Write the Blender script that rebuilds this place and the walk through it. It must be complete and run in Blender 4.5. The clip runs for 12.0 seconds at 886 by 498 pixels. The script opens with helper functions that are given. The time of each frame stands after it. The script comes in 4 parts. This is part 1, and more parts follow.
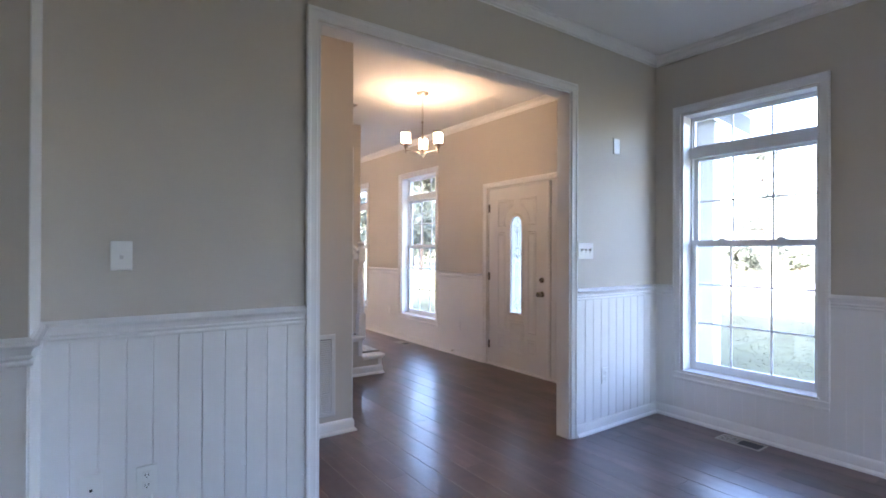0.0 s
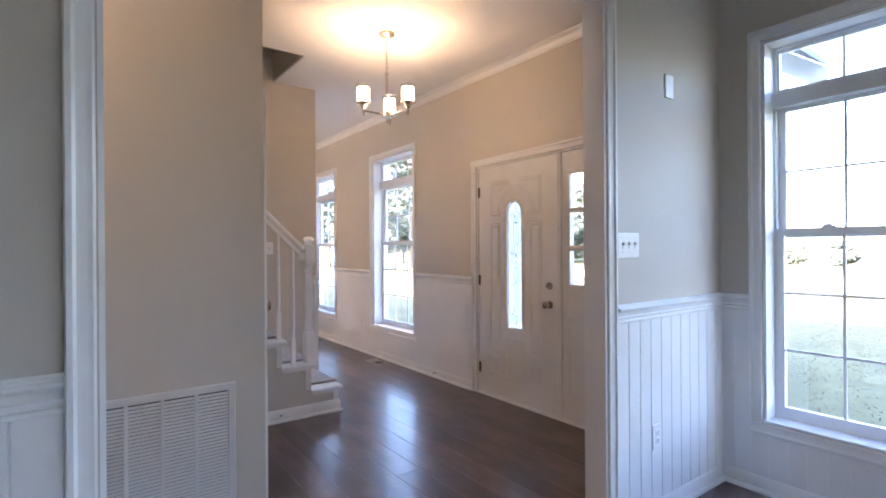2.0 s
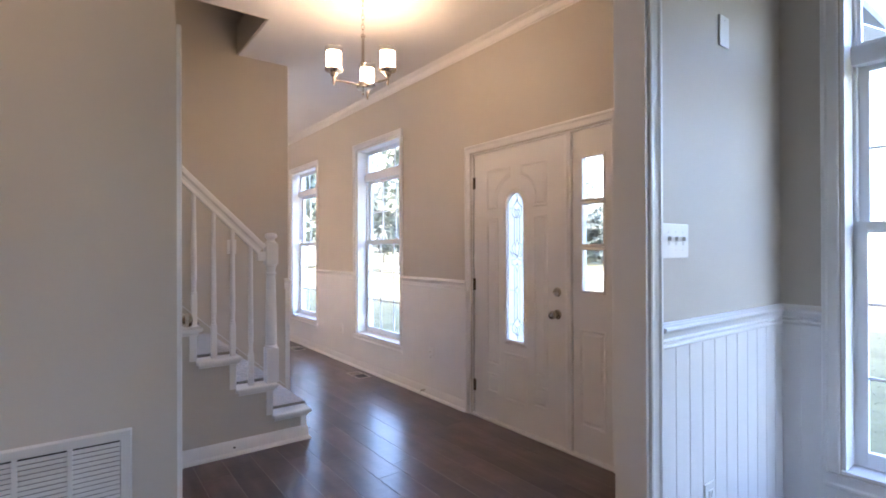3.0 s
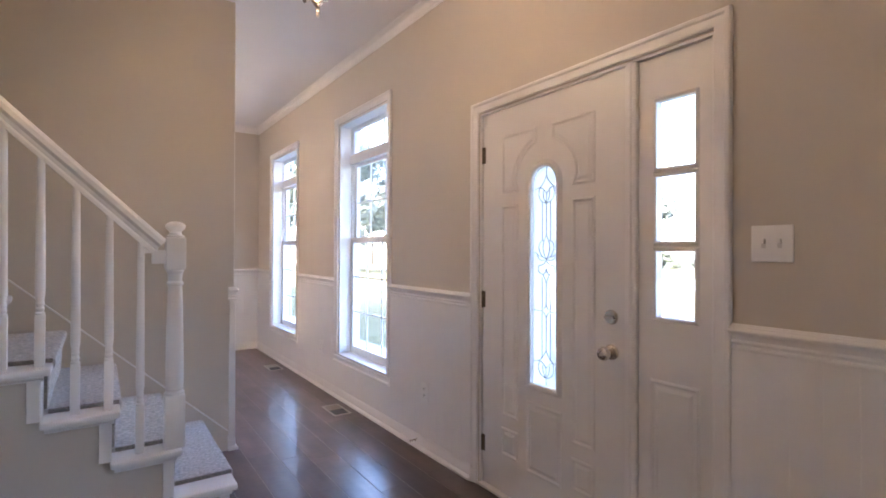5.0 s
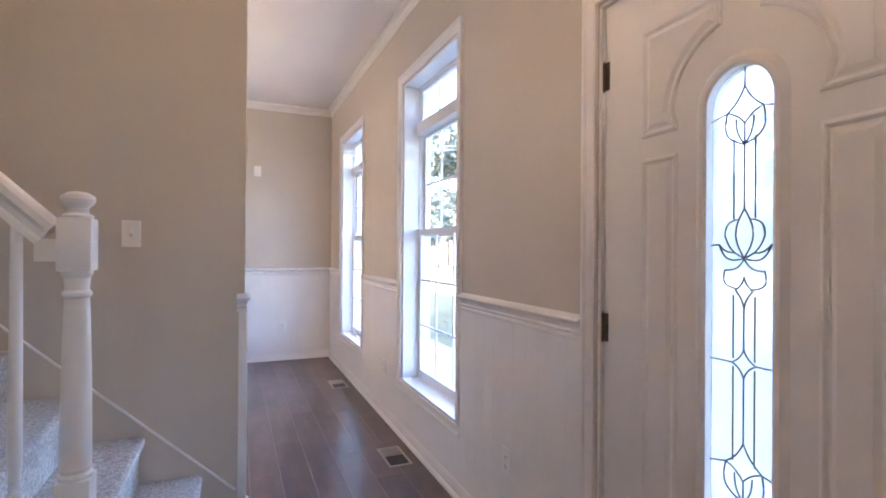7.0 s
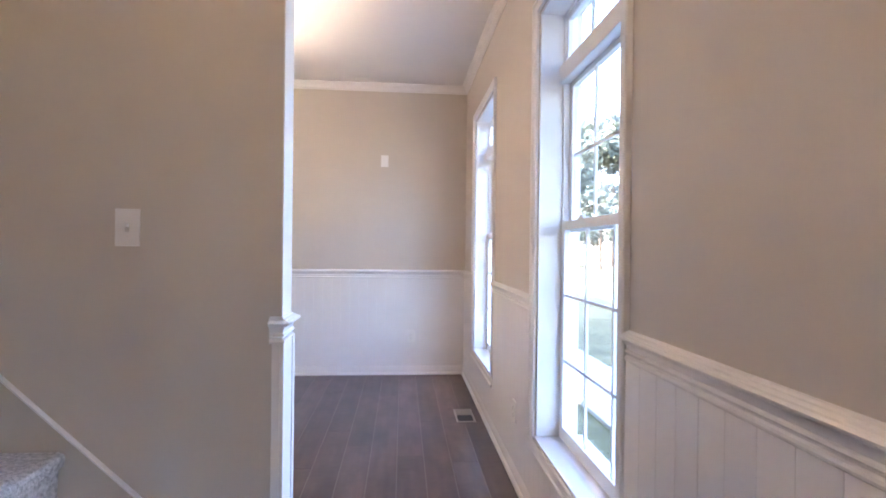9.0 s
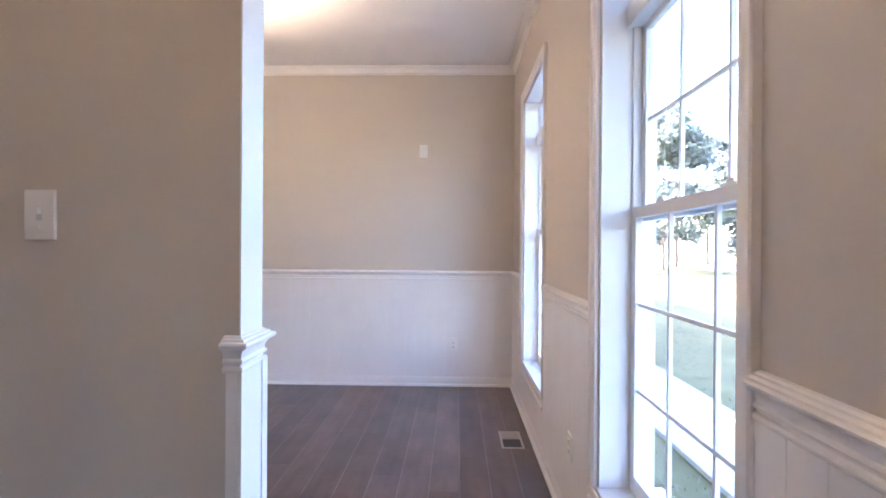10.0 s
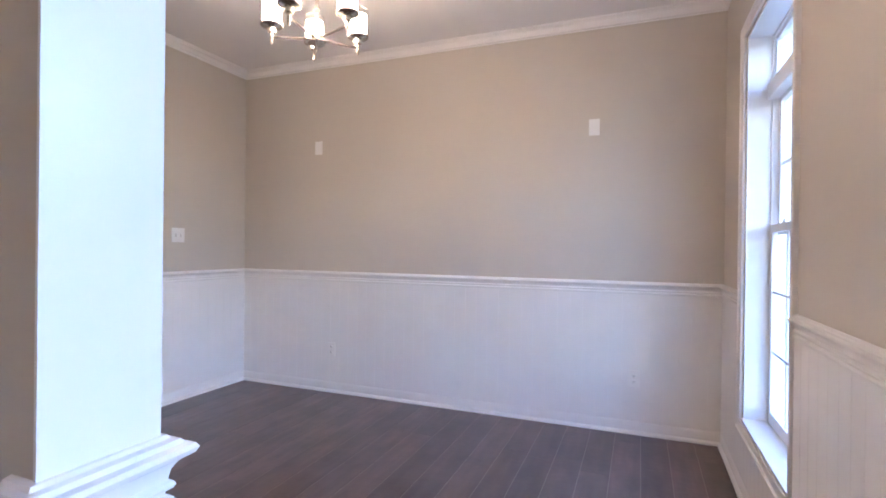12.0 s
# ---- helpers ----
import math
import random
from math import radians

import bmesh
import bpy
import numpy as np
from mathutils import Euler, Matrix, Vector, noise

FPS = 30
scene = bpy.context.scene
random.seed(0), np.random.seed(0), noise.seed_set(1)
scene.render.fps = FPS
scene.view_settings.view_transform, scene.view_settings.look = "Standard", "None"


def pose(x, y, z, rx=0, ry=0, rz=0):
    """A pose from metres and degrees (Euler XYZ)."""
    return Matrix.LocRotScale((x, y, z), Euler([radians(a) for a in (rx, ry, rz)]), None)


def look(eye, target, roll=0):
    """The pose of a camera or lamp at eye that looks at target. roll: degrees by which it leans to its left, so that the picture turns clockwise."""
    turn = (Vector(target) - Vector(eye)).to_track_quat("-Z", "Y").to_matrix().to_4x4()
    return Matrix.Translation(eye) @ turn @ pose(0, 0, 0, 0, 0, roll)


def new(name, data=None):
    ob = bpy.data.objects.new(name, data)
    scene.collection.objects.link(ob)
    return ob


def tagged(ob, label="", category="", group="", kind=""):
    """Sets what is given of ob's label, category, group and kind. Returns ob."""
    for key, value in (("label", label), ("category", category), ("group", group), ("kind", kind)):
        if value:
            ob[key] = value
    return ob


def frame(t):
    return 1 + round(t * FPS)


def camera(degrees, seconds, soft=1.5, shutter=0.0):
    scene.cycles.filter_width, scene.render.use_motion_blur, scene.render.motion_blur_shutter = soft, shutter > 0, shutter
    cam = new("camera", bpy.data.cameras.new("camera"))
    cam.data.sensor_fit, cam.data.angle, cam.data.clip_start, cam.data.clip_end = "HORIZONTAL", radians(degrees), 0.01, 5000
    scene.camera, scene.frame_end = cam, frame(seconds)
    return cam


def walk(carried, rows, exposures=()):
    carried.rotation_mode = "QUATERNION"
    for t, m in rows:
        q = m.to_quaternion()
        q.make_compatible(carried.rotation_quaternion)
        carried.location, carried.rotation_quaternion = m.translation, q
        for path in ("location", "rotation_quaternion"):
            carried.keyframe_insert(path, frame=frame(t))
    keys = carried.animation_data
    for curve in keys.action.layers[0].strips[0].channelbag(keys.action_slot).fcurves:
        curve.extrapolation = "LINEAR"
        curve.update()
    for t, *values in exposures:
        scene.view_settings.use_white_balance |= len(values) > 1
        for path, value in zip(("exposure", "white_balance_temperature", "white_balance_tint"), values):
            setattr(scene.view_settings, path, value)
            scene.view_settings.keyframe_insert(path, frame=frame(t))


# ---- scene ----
cam = camera(83.5, 12.0, soft=1.8)
PATH = [
    (0, (0.124, 0.06, 1.322), (1.281, 1.692, 1.331), 0.2),
    (0.5, (0.333, 0.301, 1.325), (1.498, 1.927, 1.33), -0.2),
    (1, (0.543, 0.555, 1.322), (1.72, 2.172, 1.324), -0.2),
    (1.5, (0.762, 0.805, 1.325), (1.943, 2.419, 1.322), -0.3),
    (2, (0.995, 1.05, 1.319), (2.178, 2.663, 1.318), -0.4),
    (2.5, (1.203, 1.285, 1.305), (2.391, 2.893, 1.308), -0.1),
    (3, (1.417, 1.517, 1.3), (2.609, 3.123, 1.305), -0.2),
    (3.5, (1.635, 1.735, 1.304), (2.827, 3.341, 1.308), -0.1),
    (5.5, (2.38, 2.609, 1.29), (3.471, 4.285, 1.301), 0.3),
    (6, (2.558, 2.841, 1.291), (3.582, 4.558, 1.298), 0.3),
    (6.5, (2.731, 3.058, 1.284), (3.65, 4.834, 1.29), 0.2),
    (7, (2.87, 3.275, 1.271), (3.65, 5.117, 1.277), 0.4),
    (9, (3.308, 4.215, 1.283), (3.471, 6.209, 1.279), 0.7),
    (9.5, (3.376, 4.458, 1.276), (3.438, 6.457, 1.273), 0.5),
    (10, (3.426, 4.702, 1.263), (3.372, 6.701, 1.26), 0.4),
    (10.5, (3.462, 4.950, 1.270), (3.266, 6.940, 1.264), 0.5),
    (11, (3.468, 5.173, 1.273), (3.131, 7.144, 1.269), 0.4),
    (11.5, (3.46, 5.373, 1.265), (2.913, 7.297, 1.263), 0.6),
    (12, (3.433, 5.556, 1.274), (2.696, 7.415, 1.27), 0.7),
]
EXPOSURE = [(0.0, 4.57, 6120, 22), (3.5, 4.58, 6130, 22), (7.0, 4.60, 5940, 22), (9.5, 4.54, 5950, 22), (12.0, 4.42, 5760, 22)]
walk(cam, [(t, look(eye, target, roll)) for t, eye, target, roll in PATH], EXPOSURE)

# ---- world, sun, exposure ----
SUN_ELEV, SUN_AZ = 32.0, 180.0          # azimuth: direction towards the sun, degrees from +x
world = bpy.data.worlds.new("sky")
scene.world = world
world.use_nodes = True
wn = world.node_tree.nodes
wl = world.node_tree.links
sky = wn.new("ShaderNodeTexSky")
sky.sky_type = "NISHITA"
sky.sun_disc = False
sky.sun_elevation = radians(SUN_ELEV)
sky.sun_rotation = radians(90 - SUN_AZ)
sky.air_density, sky.dust_density, sky.ozone_density = 1.0, 2.0, 1.0
wl.new(sky.outputs[0], wn["Background"].inputs[0])
wn["Background"].inputs[1].default_value = 0.15
sun_dir = Vector((math.cos(radians(SUN_AZ)) * math.cos(radians(SUN_ELEV)), math.sin(radians(SUN_AZ)) * math.cos(radians(SUN_ELEV)), math.sin(radians(SUN_ELEV))))
sun = new("sun", bpy.data.lights.new("sun", "SUN"))
sun.data.energy, sun.data.angle, sun.data.color = 3.0, radians(0.53), (1.0, 0.95, 0.87)
sun.matrix_world = look(sun_dir * 60, (0, 0, 0))


# ---- materials ----
def material(name, colour, rough=0.5, metal=0.0, vary=0.06, scale=6.0, bump=0.0, bump_scale=80.0, emit=0.0, emit_colour=None, spec=0.5, random_piece=0.0, coat=0.0):
    m = bpy.data.materials.new(name)
    m.use_nodes = True
    n, l = m.node_tree.nodes, m.node_tree.links
    b = n["Principled BSDF"]
    geo = n.new("ShaderNodeNewGeometry")
    big = n.new("ShaderNodeTexNoise")
    big.inputs["Scale"].default_value, big.inputs["Detail"].default_value = scale, 4
    l.new(geo.outputs["Position"], big.inputs["Vector"])
    ramp = n.new("ShaderNodeValToRGB")
    ramp.color_ramp.elements[0].position, ramp.color_ramp.elements[1].position = 0.3, 0.7
    ramp.color_ramp.elements[0].color = tuple(c * (1 - vary) for c in colour) + (1,)
    ramp.color_ramp.elements[1].color = tuple(min(c * (1 + vary), 1) for c in colour) + (1,)
    l.new(big.outputs["Fac"], ramp.inputs["Fac"])
    out = ramp.outputs["Color"]
    if random_piece:
        info = n.new("ShaderNodeObjectInfo")
        mul = n.new("ShaderNodeMapRange")
        mul.inputs["To Min"].default_value, mul.inputs["To Max"].default_value = 1 - random_piece, 1 + random_piece
        l.new(info.outputs["Random"], mul.inputs["Value"])
        hsv = n.new("ShaderNodeHueSaturation")
        l.new(mul.outputs["Result"], hsv.inputs["Value"])
        l.new(out, hsv.inputs["Color"])
        out = hsv.outputs["Color"]
    l.new(out, b.inputs["Base Color"])
    rr = n.new("ShaderNodeMapRange")
    rr.inputs["To Min"].default_value, rr.inputs["To Max"].default_value = rough * 0.85, min(rough * 1.15, 1)
    l.new(big.outputs["Fac"], rr.inputs["Value"])
    l.new(rr.outputs["Result"], b.inputs["Roughness"])
    b.inputs["Metallic"].default_value = metal
    b.inputs["Specular IOR Level"].default_value = spec
    b.inputs["Coat Weight"].default_value = coat
    b.inputs["Coat Roughness"].default_value = 0.16
    if emit:
        b.inputs["Emission Color"].default_value = (*(emit_colour or colour), 1)
        b.inputs["Emission Strength"].default_value = emit
    if bump:
        fine = n.new("ShaderNodeTexNoise")
        fine.inputs["Scale"].default_value, fine.inputs["Detail"].default_value = bump_scale, 3
        l.new(geo.outputs["Position"], fine.inputs["Vector"])
        bp = n.new("ShaderNodeBump")
        bp.inputs["Strength"].default_value, bp.inputs["Distance"].default_value = bump, 0.004
        l.new(fine.outputs["Fac"], bp.inputs["Height"])
        l.new(bp.outputs["Normal"], b.inputs["Normal"])
    return m


def floor_material():
    m = material("dark_hardwood", (0.050, 0.026, 0.018), 0.335, vary=0.25, scale=3.0, random_piece=0.24, spec=0.55, coat=0.35)
    n, l = m.node_tree.nodes, m.node_tree.links
    b = n["Principled BSDF"]
    geo = n.new("ShaderNodeNewGeometry")
    info = n.new("ShaderNodeObjectInfo")
    stretch = n.new("ShaderNodeVectorMath")
    stretch.operation = "MULTIPLY"
    stretch.inputs[1].default_value = (20, 1.8, 20)
    l.new(geo.outputs["Position"], stretch.inputs[0])
    grain = n.new("ShaderNodeTexNoise")
    grain.noise_dimensions = "4D"
    grain.inputs["Scale"].default_value, grain.inputs["Detail"].default_value = 1.0, 5
    l.new(stretch.outputs[0], grain.inputs["Vector"])
    off = n.new("ShaderNodeMath")
    off.operation = "MULTIPLY"
    off.inputs[1].default_value = 50
    l.new(info.outputs["Random"], off.inputs[0])
    l.new(off.outputs[0], grain.inputs["W"])
    ramp = n.new("ShaderNodeValToRGB")
    ramp.color_ramp.elements[0].color = (0.090, 0.055, 0.049, 1)
    ramp.color_ramp.elements[1].color = (0.142, 0.091, 0.081, 1)
    ramp.color_ramp.elements[0].position, ramp.color_ramp.elements[1].position = 0.3, 0.75
    l.new(grain.outputs["Fac"], ramp.inputs["Fac"])
    hsv = n["Hue/Saturation/Value"]
    # blotches of the stain and small dark knots
    blot = n.new("ShaderNodeTexNoise")
    blot.inputs["Scale"].default_value, blot.inputs["Detail"].default_value = 1.0, 4
    sb = n.new("ShaderNodeVectorMath")
    sb.operation = "MULTIPLY"
    sb.inputs[1].default_value = (7, 3.5, 7)
    l.new(geo.outputs["Position"], sb.inputs[0])
    l.new(sb.outputs[0], blot.inputs["Vector"])
    br = n.new("ShaderNodeMapRange")
    br.inputs["From Min"].default_value, br.inputs["From Max"].default_value = 0.25, 0.75
    br.inputs["To Min"].default_value, br.inputs["To Max"].default_value = 0.62, 1.24
    l.new(blot.outputs["Fac"], br.inputs["Value"])
    mulc = n.new("ShaderNodeVectorMath")
    mulc.operation = "SCALE"
    l.new(ramp.outputs["Color"], mulc.inputs[0])
    l.new(br.outputs["Result"], mulc.inputs["Scale"])
    l.new(mulc.outputs[0], hsv.inputs["Color"])
    # hand-scraped waves across the boards
    wave = n.new("ShaderNodeTexNoise")
    wave.inputs["Scale"].default_value, wave.inputs["Detail"].default_value = 1.0, 1
    wave.inputs["Distortion"].default_value = 0.8
    st2 = n.new("ShaderNodeVectorMath")
    st2.operation = "MULTIPLY"
    st2.inputs[1].default_value = (13, 24, 13)
    l.new(geo.outputs["Position"], st2.inputs[0])
    l.new(st2.outputs[0], wave.inputs["Vector"])
    add = n.new("ShaderNodeMath")
    add.operation = "MULTIPLY_ADD"
    add.inputs[1].default_value = 0.02
    l.new(grain.outputs["Fac"], add.inputs[0])
    l.new(wave.outputs["Fac"], add.inputs[2])
    bp = n.new("ShaderNodeBump")
    bp.inputs["Strength"].default_value, bp.inputs["Distance"].default_value = 0.17, 0.005
    l.new(add.outputs[0], bp.inputs["Height"])
    l.new(bp.outputs["Normal"], b.inputs["Normal"])
    return m


def glass_material(name, tint, gloss, rough=0.0):
    m = bpy.data.materials.new(name)
    m.use_nodes = True
    n, l = m.node_tree.nodes, m.node_tree.links
    n.remove(n["Principled BSDF"])
    tr, gl, mix = n.new("ShaderNodeBsdfTransparent"), n.new("ShaderNodeBsdfGlossy"), n.new("ShaderNodeMixShader")
    tr.inputs[0].default_value = (*tint, 1)
    gl.inputs["Roughness"].default_value = rough
    mix.inputs[0].default_value = gloss
    l.new(tr.outputs[0], mix.inputs[1])
    l.new(gl.outputs[0], mix.inputs[2])
    l.new(mix.outputs[0], n["Material Output"].inputs[0])
    return m


def textured_glass():
    """Obscure bevelled glass: part clear, part scattering."""
    m = bpy.data.materials.new("obscure_glass")
    m.use_nodes = True
    n, l = m.node_tree.nodes, m.node_tree.links
    n.remove(n["Principled BSDF"])
    tr, df, mix = n.new("ShaderNodeBsdfTransparent"), n.new("ShaderNodeBsdfTranslucent"), n.new("ShaderNodeMixShader")
    tr.inputs[0].default_value = (0.64, 0.64, 0.635, 1)
    df.inputs[0].default_value = (0.64, 0.64, 0.635, 1)
    mix.inputs[0].default_value = 0.45
    l.new(tr.outputs[0], mix.inputs[1])
    l.new(df.outputs[0], mix.inputs[2])
    l.new(mix.outputs[0], n["Material Output"].inputs[0])
    return m


def carpet_material():
    m = material("carpet_pile", (0.60, 0.58, 0.565), 0.95, vary=0.30, scale=70, bump=1.0, bump_scale=130, spec=0.1)
    m.node_tree.nodes["Bump"].inputs["Distance"].default_value = 0.012
    return m


def lawn_material():
    m = material("lawn", (0.145, 0.135, 0.068), 0.95, vary=0.28, scale=1.4, bump=0.15, bump_scale=30, spec=0.1)
    return m


WALL = material("greige_wall_paint", (0.60, 0.55, 0.485), 0.55, vary=0.015, scale=2.0, bump=0.06, bump_scale=220, spec=0.35)
WHITE = material("white_semigloss_trim", (0.83, 0.82, 0.81), 0.32, vary=0.02, scale=5.0, bump=0.03, bump_scale=60)
BEAD = material("white_beadboard_paint", (0.83, 0.82, 0.815), 0.36, vary=0.02, scale=4.0, bump=0.05, bump_scale=50)
CEIL = material("white_ceiling_paint", (0.84, 0.83, 0.82), 0.8, vary=0.015, scale=2.0, bump=0.08, bump_scale=150, spec=0.2)
DOORP = material("white_steel_door_paint", (0.79, 0.775, 0.76), 0.36, vary=0.02, scale=5.0, bump=0.04, bump_scale=120)
VINYL = material("white_window_vinyl", (0.82, 0.83, 0.84), 0.35, vary=0.01)
GRILLE_BAR = material("white_muntin", (0.78, 0.79, 0.81), 0.4, vary=0.02)
PLATE = material("white_plastic_plate", (0.85, 0.845, 0.83), 0.3, vary=0.01)
# near-black stands in for the shade inside slots, holes and ducts
SLOT = material("recess_shade_black", (0.03, 0.03, 0.03), 0.6)
NICKEL = material("brushed_nickel", (0.58, 0.53, 0.465), 0.26, metal=1.0, vary=0.06, scale=40)
BRONZE = material("dark_bronze_hinge", (0.15, 0.125, 0.10), 0.40, metal=1.0, vary=0.12, scale=60)
CAME = material("dark_lead_came", (0.10, 0.10, 0.105), 0.45, metal=0.6)
FLOORW = floor_material()
UNDER = material("floor_joint_filler", (0.30, 0.25, 0.23), 0.7)
CARPET = carpet_material()
CARPET_EDGE = material("carpet_cut_edge", (0.27, 0.245, 0.22), 0.95, vary=0.4, scale=120, bump=1.0, bump_scale=200)
PANE = glass_material("window_glass", (0.96, 0.98, 1.0), 0.05)
SHADE_CLEAR = glass_material("clear_outer_glass", (0.96, 0.96, 0.95), 0.18, 0.02)
OBSCURE = textured_glass()
LAMP_ON = material("lit_frosted_glass", (0.95, 0.93, 0.9), 0.4, emit=3.0, emit_colour=(1.0, 0.69, 0.385))
LAMP_DIM = material("dimly_lit_frosted_glass", (0.95, 0.93, 0.9), 0.4, emit=2.2, emit_colour=(1.0, 0.74, 0.48))
LAMP_BRIGHT = material("brightly_lit_frosted_glass", (0.95, 0.93, 0.9), 0.4, emit=4.8, emit_colour=(1.0, 0.75, 0.49))
GRILLE = material("offwhite_enamel_grille", (0.64, 0.63, 0.61), 0.4, vary=0.03)
VENT = material("tan_floor_register", (0.42, 0.38, 0.33), 0.4, metal=0.2)
LAWN = lawn_material()
CONCRETE = material("pale_concrete", (0.42, 0.41, 0.38), 0.85, vary=0.12, scale=3, bump=0.4, bump_scale=60)
ASPHALT = material("asphalt", (0.06, 0.06, 0.06), 0.9, vary=0.15, scale=8, bump=0.5, bump_scale=90)
BARK = material("bark", (0.12, 0.09, 0.065), 0.9, vary=0.3, scale=12, bump=0.8, bump_scale=30)
LEAF = material("foliage", (0.12, 0.135, 0.09), 0.7, vary=0.4, scale=1.2)
DARKLEAF = material("evergreen_foliage", (0.11, 0.125, 0.095), 0.7, vary=0.4, scale=1.2)
SIDING = material("white_siding", (0.72, 0.72, 0.70), 0.6, vary=0.03)
SHINGLE = material("grey_roof_shingle", (0.24, 0.25, 0.27), 0.9, vary=0.25, scale=20, bump=0.6, bump_scale=60)


# ---- mesh helpers ----
def link(name, bm, mat, parent=None, smooth=False):
    bmesh.ops.recalc_face_normals(bm, faces=bm.faces[:])
    me = bpy.data.meshes.new(name)
    bm.to_mesh(me)
    bm.free()
    me.materials.append(mat)
    if smooth:
        for p in me.polygons:
            p.use_smooth = True
        me.set_sharp_from_angle(angle=radians(25))
    ob = new(name, me)
    if parent:
        ob.parent = parent
    return ob


def part(name, bm, mat, parent, label="", smooth=False):
    return tagged(link(name, bm, mat, parent, smooth), label)


def structure(name, bm, mat, label="", category="", smooth=False):
    return tagged(link(name, bm, mat, None, smooth), label, category or name.split("_")[0], "", "structure")


def thing(name, label, category, m=None, group="", kind=""):
    ob = new(name)
    ob.empty_display_size = 0.1
    if m is not None:
        ob.matrix_world = m
    return tagged(ob, label, category, group, kind)


def box(bm, x0, y0, z0, x1, y1, z1, bevel=0.0):
    lo, hi = (min(x0, x1), min(y0, y1), min(z0, z1)), (max(x0, x1), max(y0, y1), max(z0, z1))
    v = [bm.verts.new((x, y, z)) for x in (lo[0], hi[0]) for y in (lo[1], hi[1]) for z in (lo[2], hi[2])]
    faces = [bm.faces.new([v[i] for i in q]) for q in ((0, 1, 3, 2), (4, 6, 7, 5), (0, 4, 5, 1), (2, 3, 7, 6), (0, 2, 6, 4), (1, 5, 7, 3))]
    if bevel:
        edges = list({e for f in faces for e in f.edges})
        bmesh.ops.bevel(bm, geom=edges, offset=bevel, segments=2, affect="EDGES", profile=0.6)
    return bm


def B(x0, y0, z0, x1, y1, z1, bevel=0.0):
    return box(bmesh.new(), x0, y0, z0, x1, y1, z1, bevel)


def sweep(bm, path, profile, normal=(0, 0, 1), closed=False):
    """A profile (side, out) along a path in one plane, mitred at its corners. side: to the left of the way, seen with the normal towards the eye; out: along the normal."""
    nrm = Vector(normal)
    pts = [Vector(p) for p in path]
    k = len(pts)
    rings = []
    for i, p in enumerate(pts):
        before = (p - pts[i - 1]).normalized() if (i > 0 or closed) else None
        after = (pts[(i + 1) % k] - p).normalized() if (i < k - 1 or closed) else None
        before, after = before or after, after or before
        a, b = nrm.cross(before), nrm.cross(after)
        mitre = (a + b) / max(1 + a.dot(b), 0.2)
        rings.append([bm.verts.new(p + mitre * s + nrm * o) for s, o in profile])
    q = len(profile)
    for i in range(k if closed else k - 1):
        r0, r1 = rings[i], rings[(i + 1) % k]
        for j in range(q):
            bm.faces.new((r0[j], r0[(j + 1) % q], r1[(j + 1) % q], r1[j]))
    if not closed:
        bm.faces.new(rings[0])
        bm.faces.new(rings[-1][::-1])
    return bm


def lathe(bm, profile, m=None, segments=20):
    """A turned piece round z from (radius, height) pairs."""
    m = m or Matrix()
    rings = []
    for r, z in profile:
        rings.append([bm.verts.new(m @ Vector((r * math.cos(2 * math.pi * i / segments), r * math.sin(2 * math.pi * i / segments), z))) for i in range(segments)])
    for a, b in zip(rings, rings[1:]):
        for i in range(segments):
            bm.faces.new((a[i], a[(i + 1) % segments], b[(i + 1) % segments], b[i]))
    if profile[0][0] > 1e-5:
        bm.faces.new(rings[0][::-1])
    if profile[-1][0] > 1e-5:
        bm.faces.new(rings[-1])
    bmesh.ops.remove_doubles(bm, verts=bm.verts[:], dist=1e-6)
    return bm


def tube(bm, pts, r, segments=8):
    """A round bar along a polyline."""
    pts = [Vector(p) for p in pts]
    rings = []
    for i, p in enumerate(pts):
        d = (pts[min(i + 1, len(pts) - 1)] - pts[max(i - 1, 0)]).normalized()
        q = d.to_track_quat("Z", "Y")
        rings.append([bm.verts.new(p + q @ Vector((r * math.cos(2 * math.pi * j / segments), r * math.sin(2 * math.pi * j / segments), 0))) for j in range(segments)])
    for a, b in zip(rings, rings[1:]):
        for j in range(segments):
            bm.faces.new((a[j], a[(j + 1) % segments], b[(j + 1) % segments], b[j]))
    bm.faces.new(rings[0][::-1])
    bm.faces.new(rings[-1])
    return bm


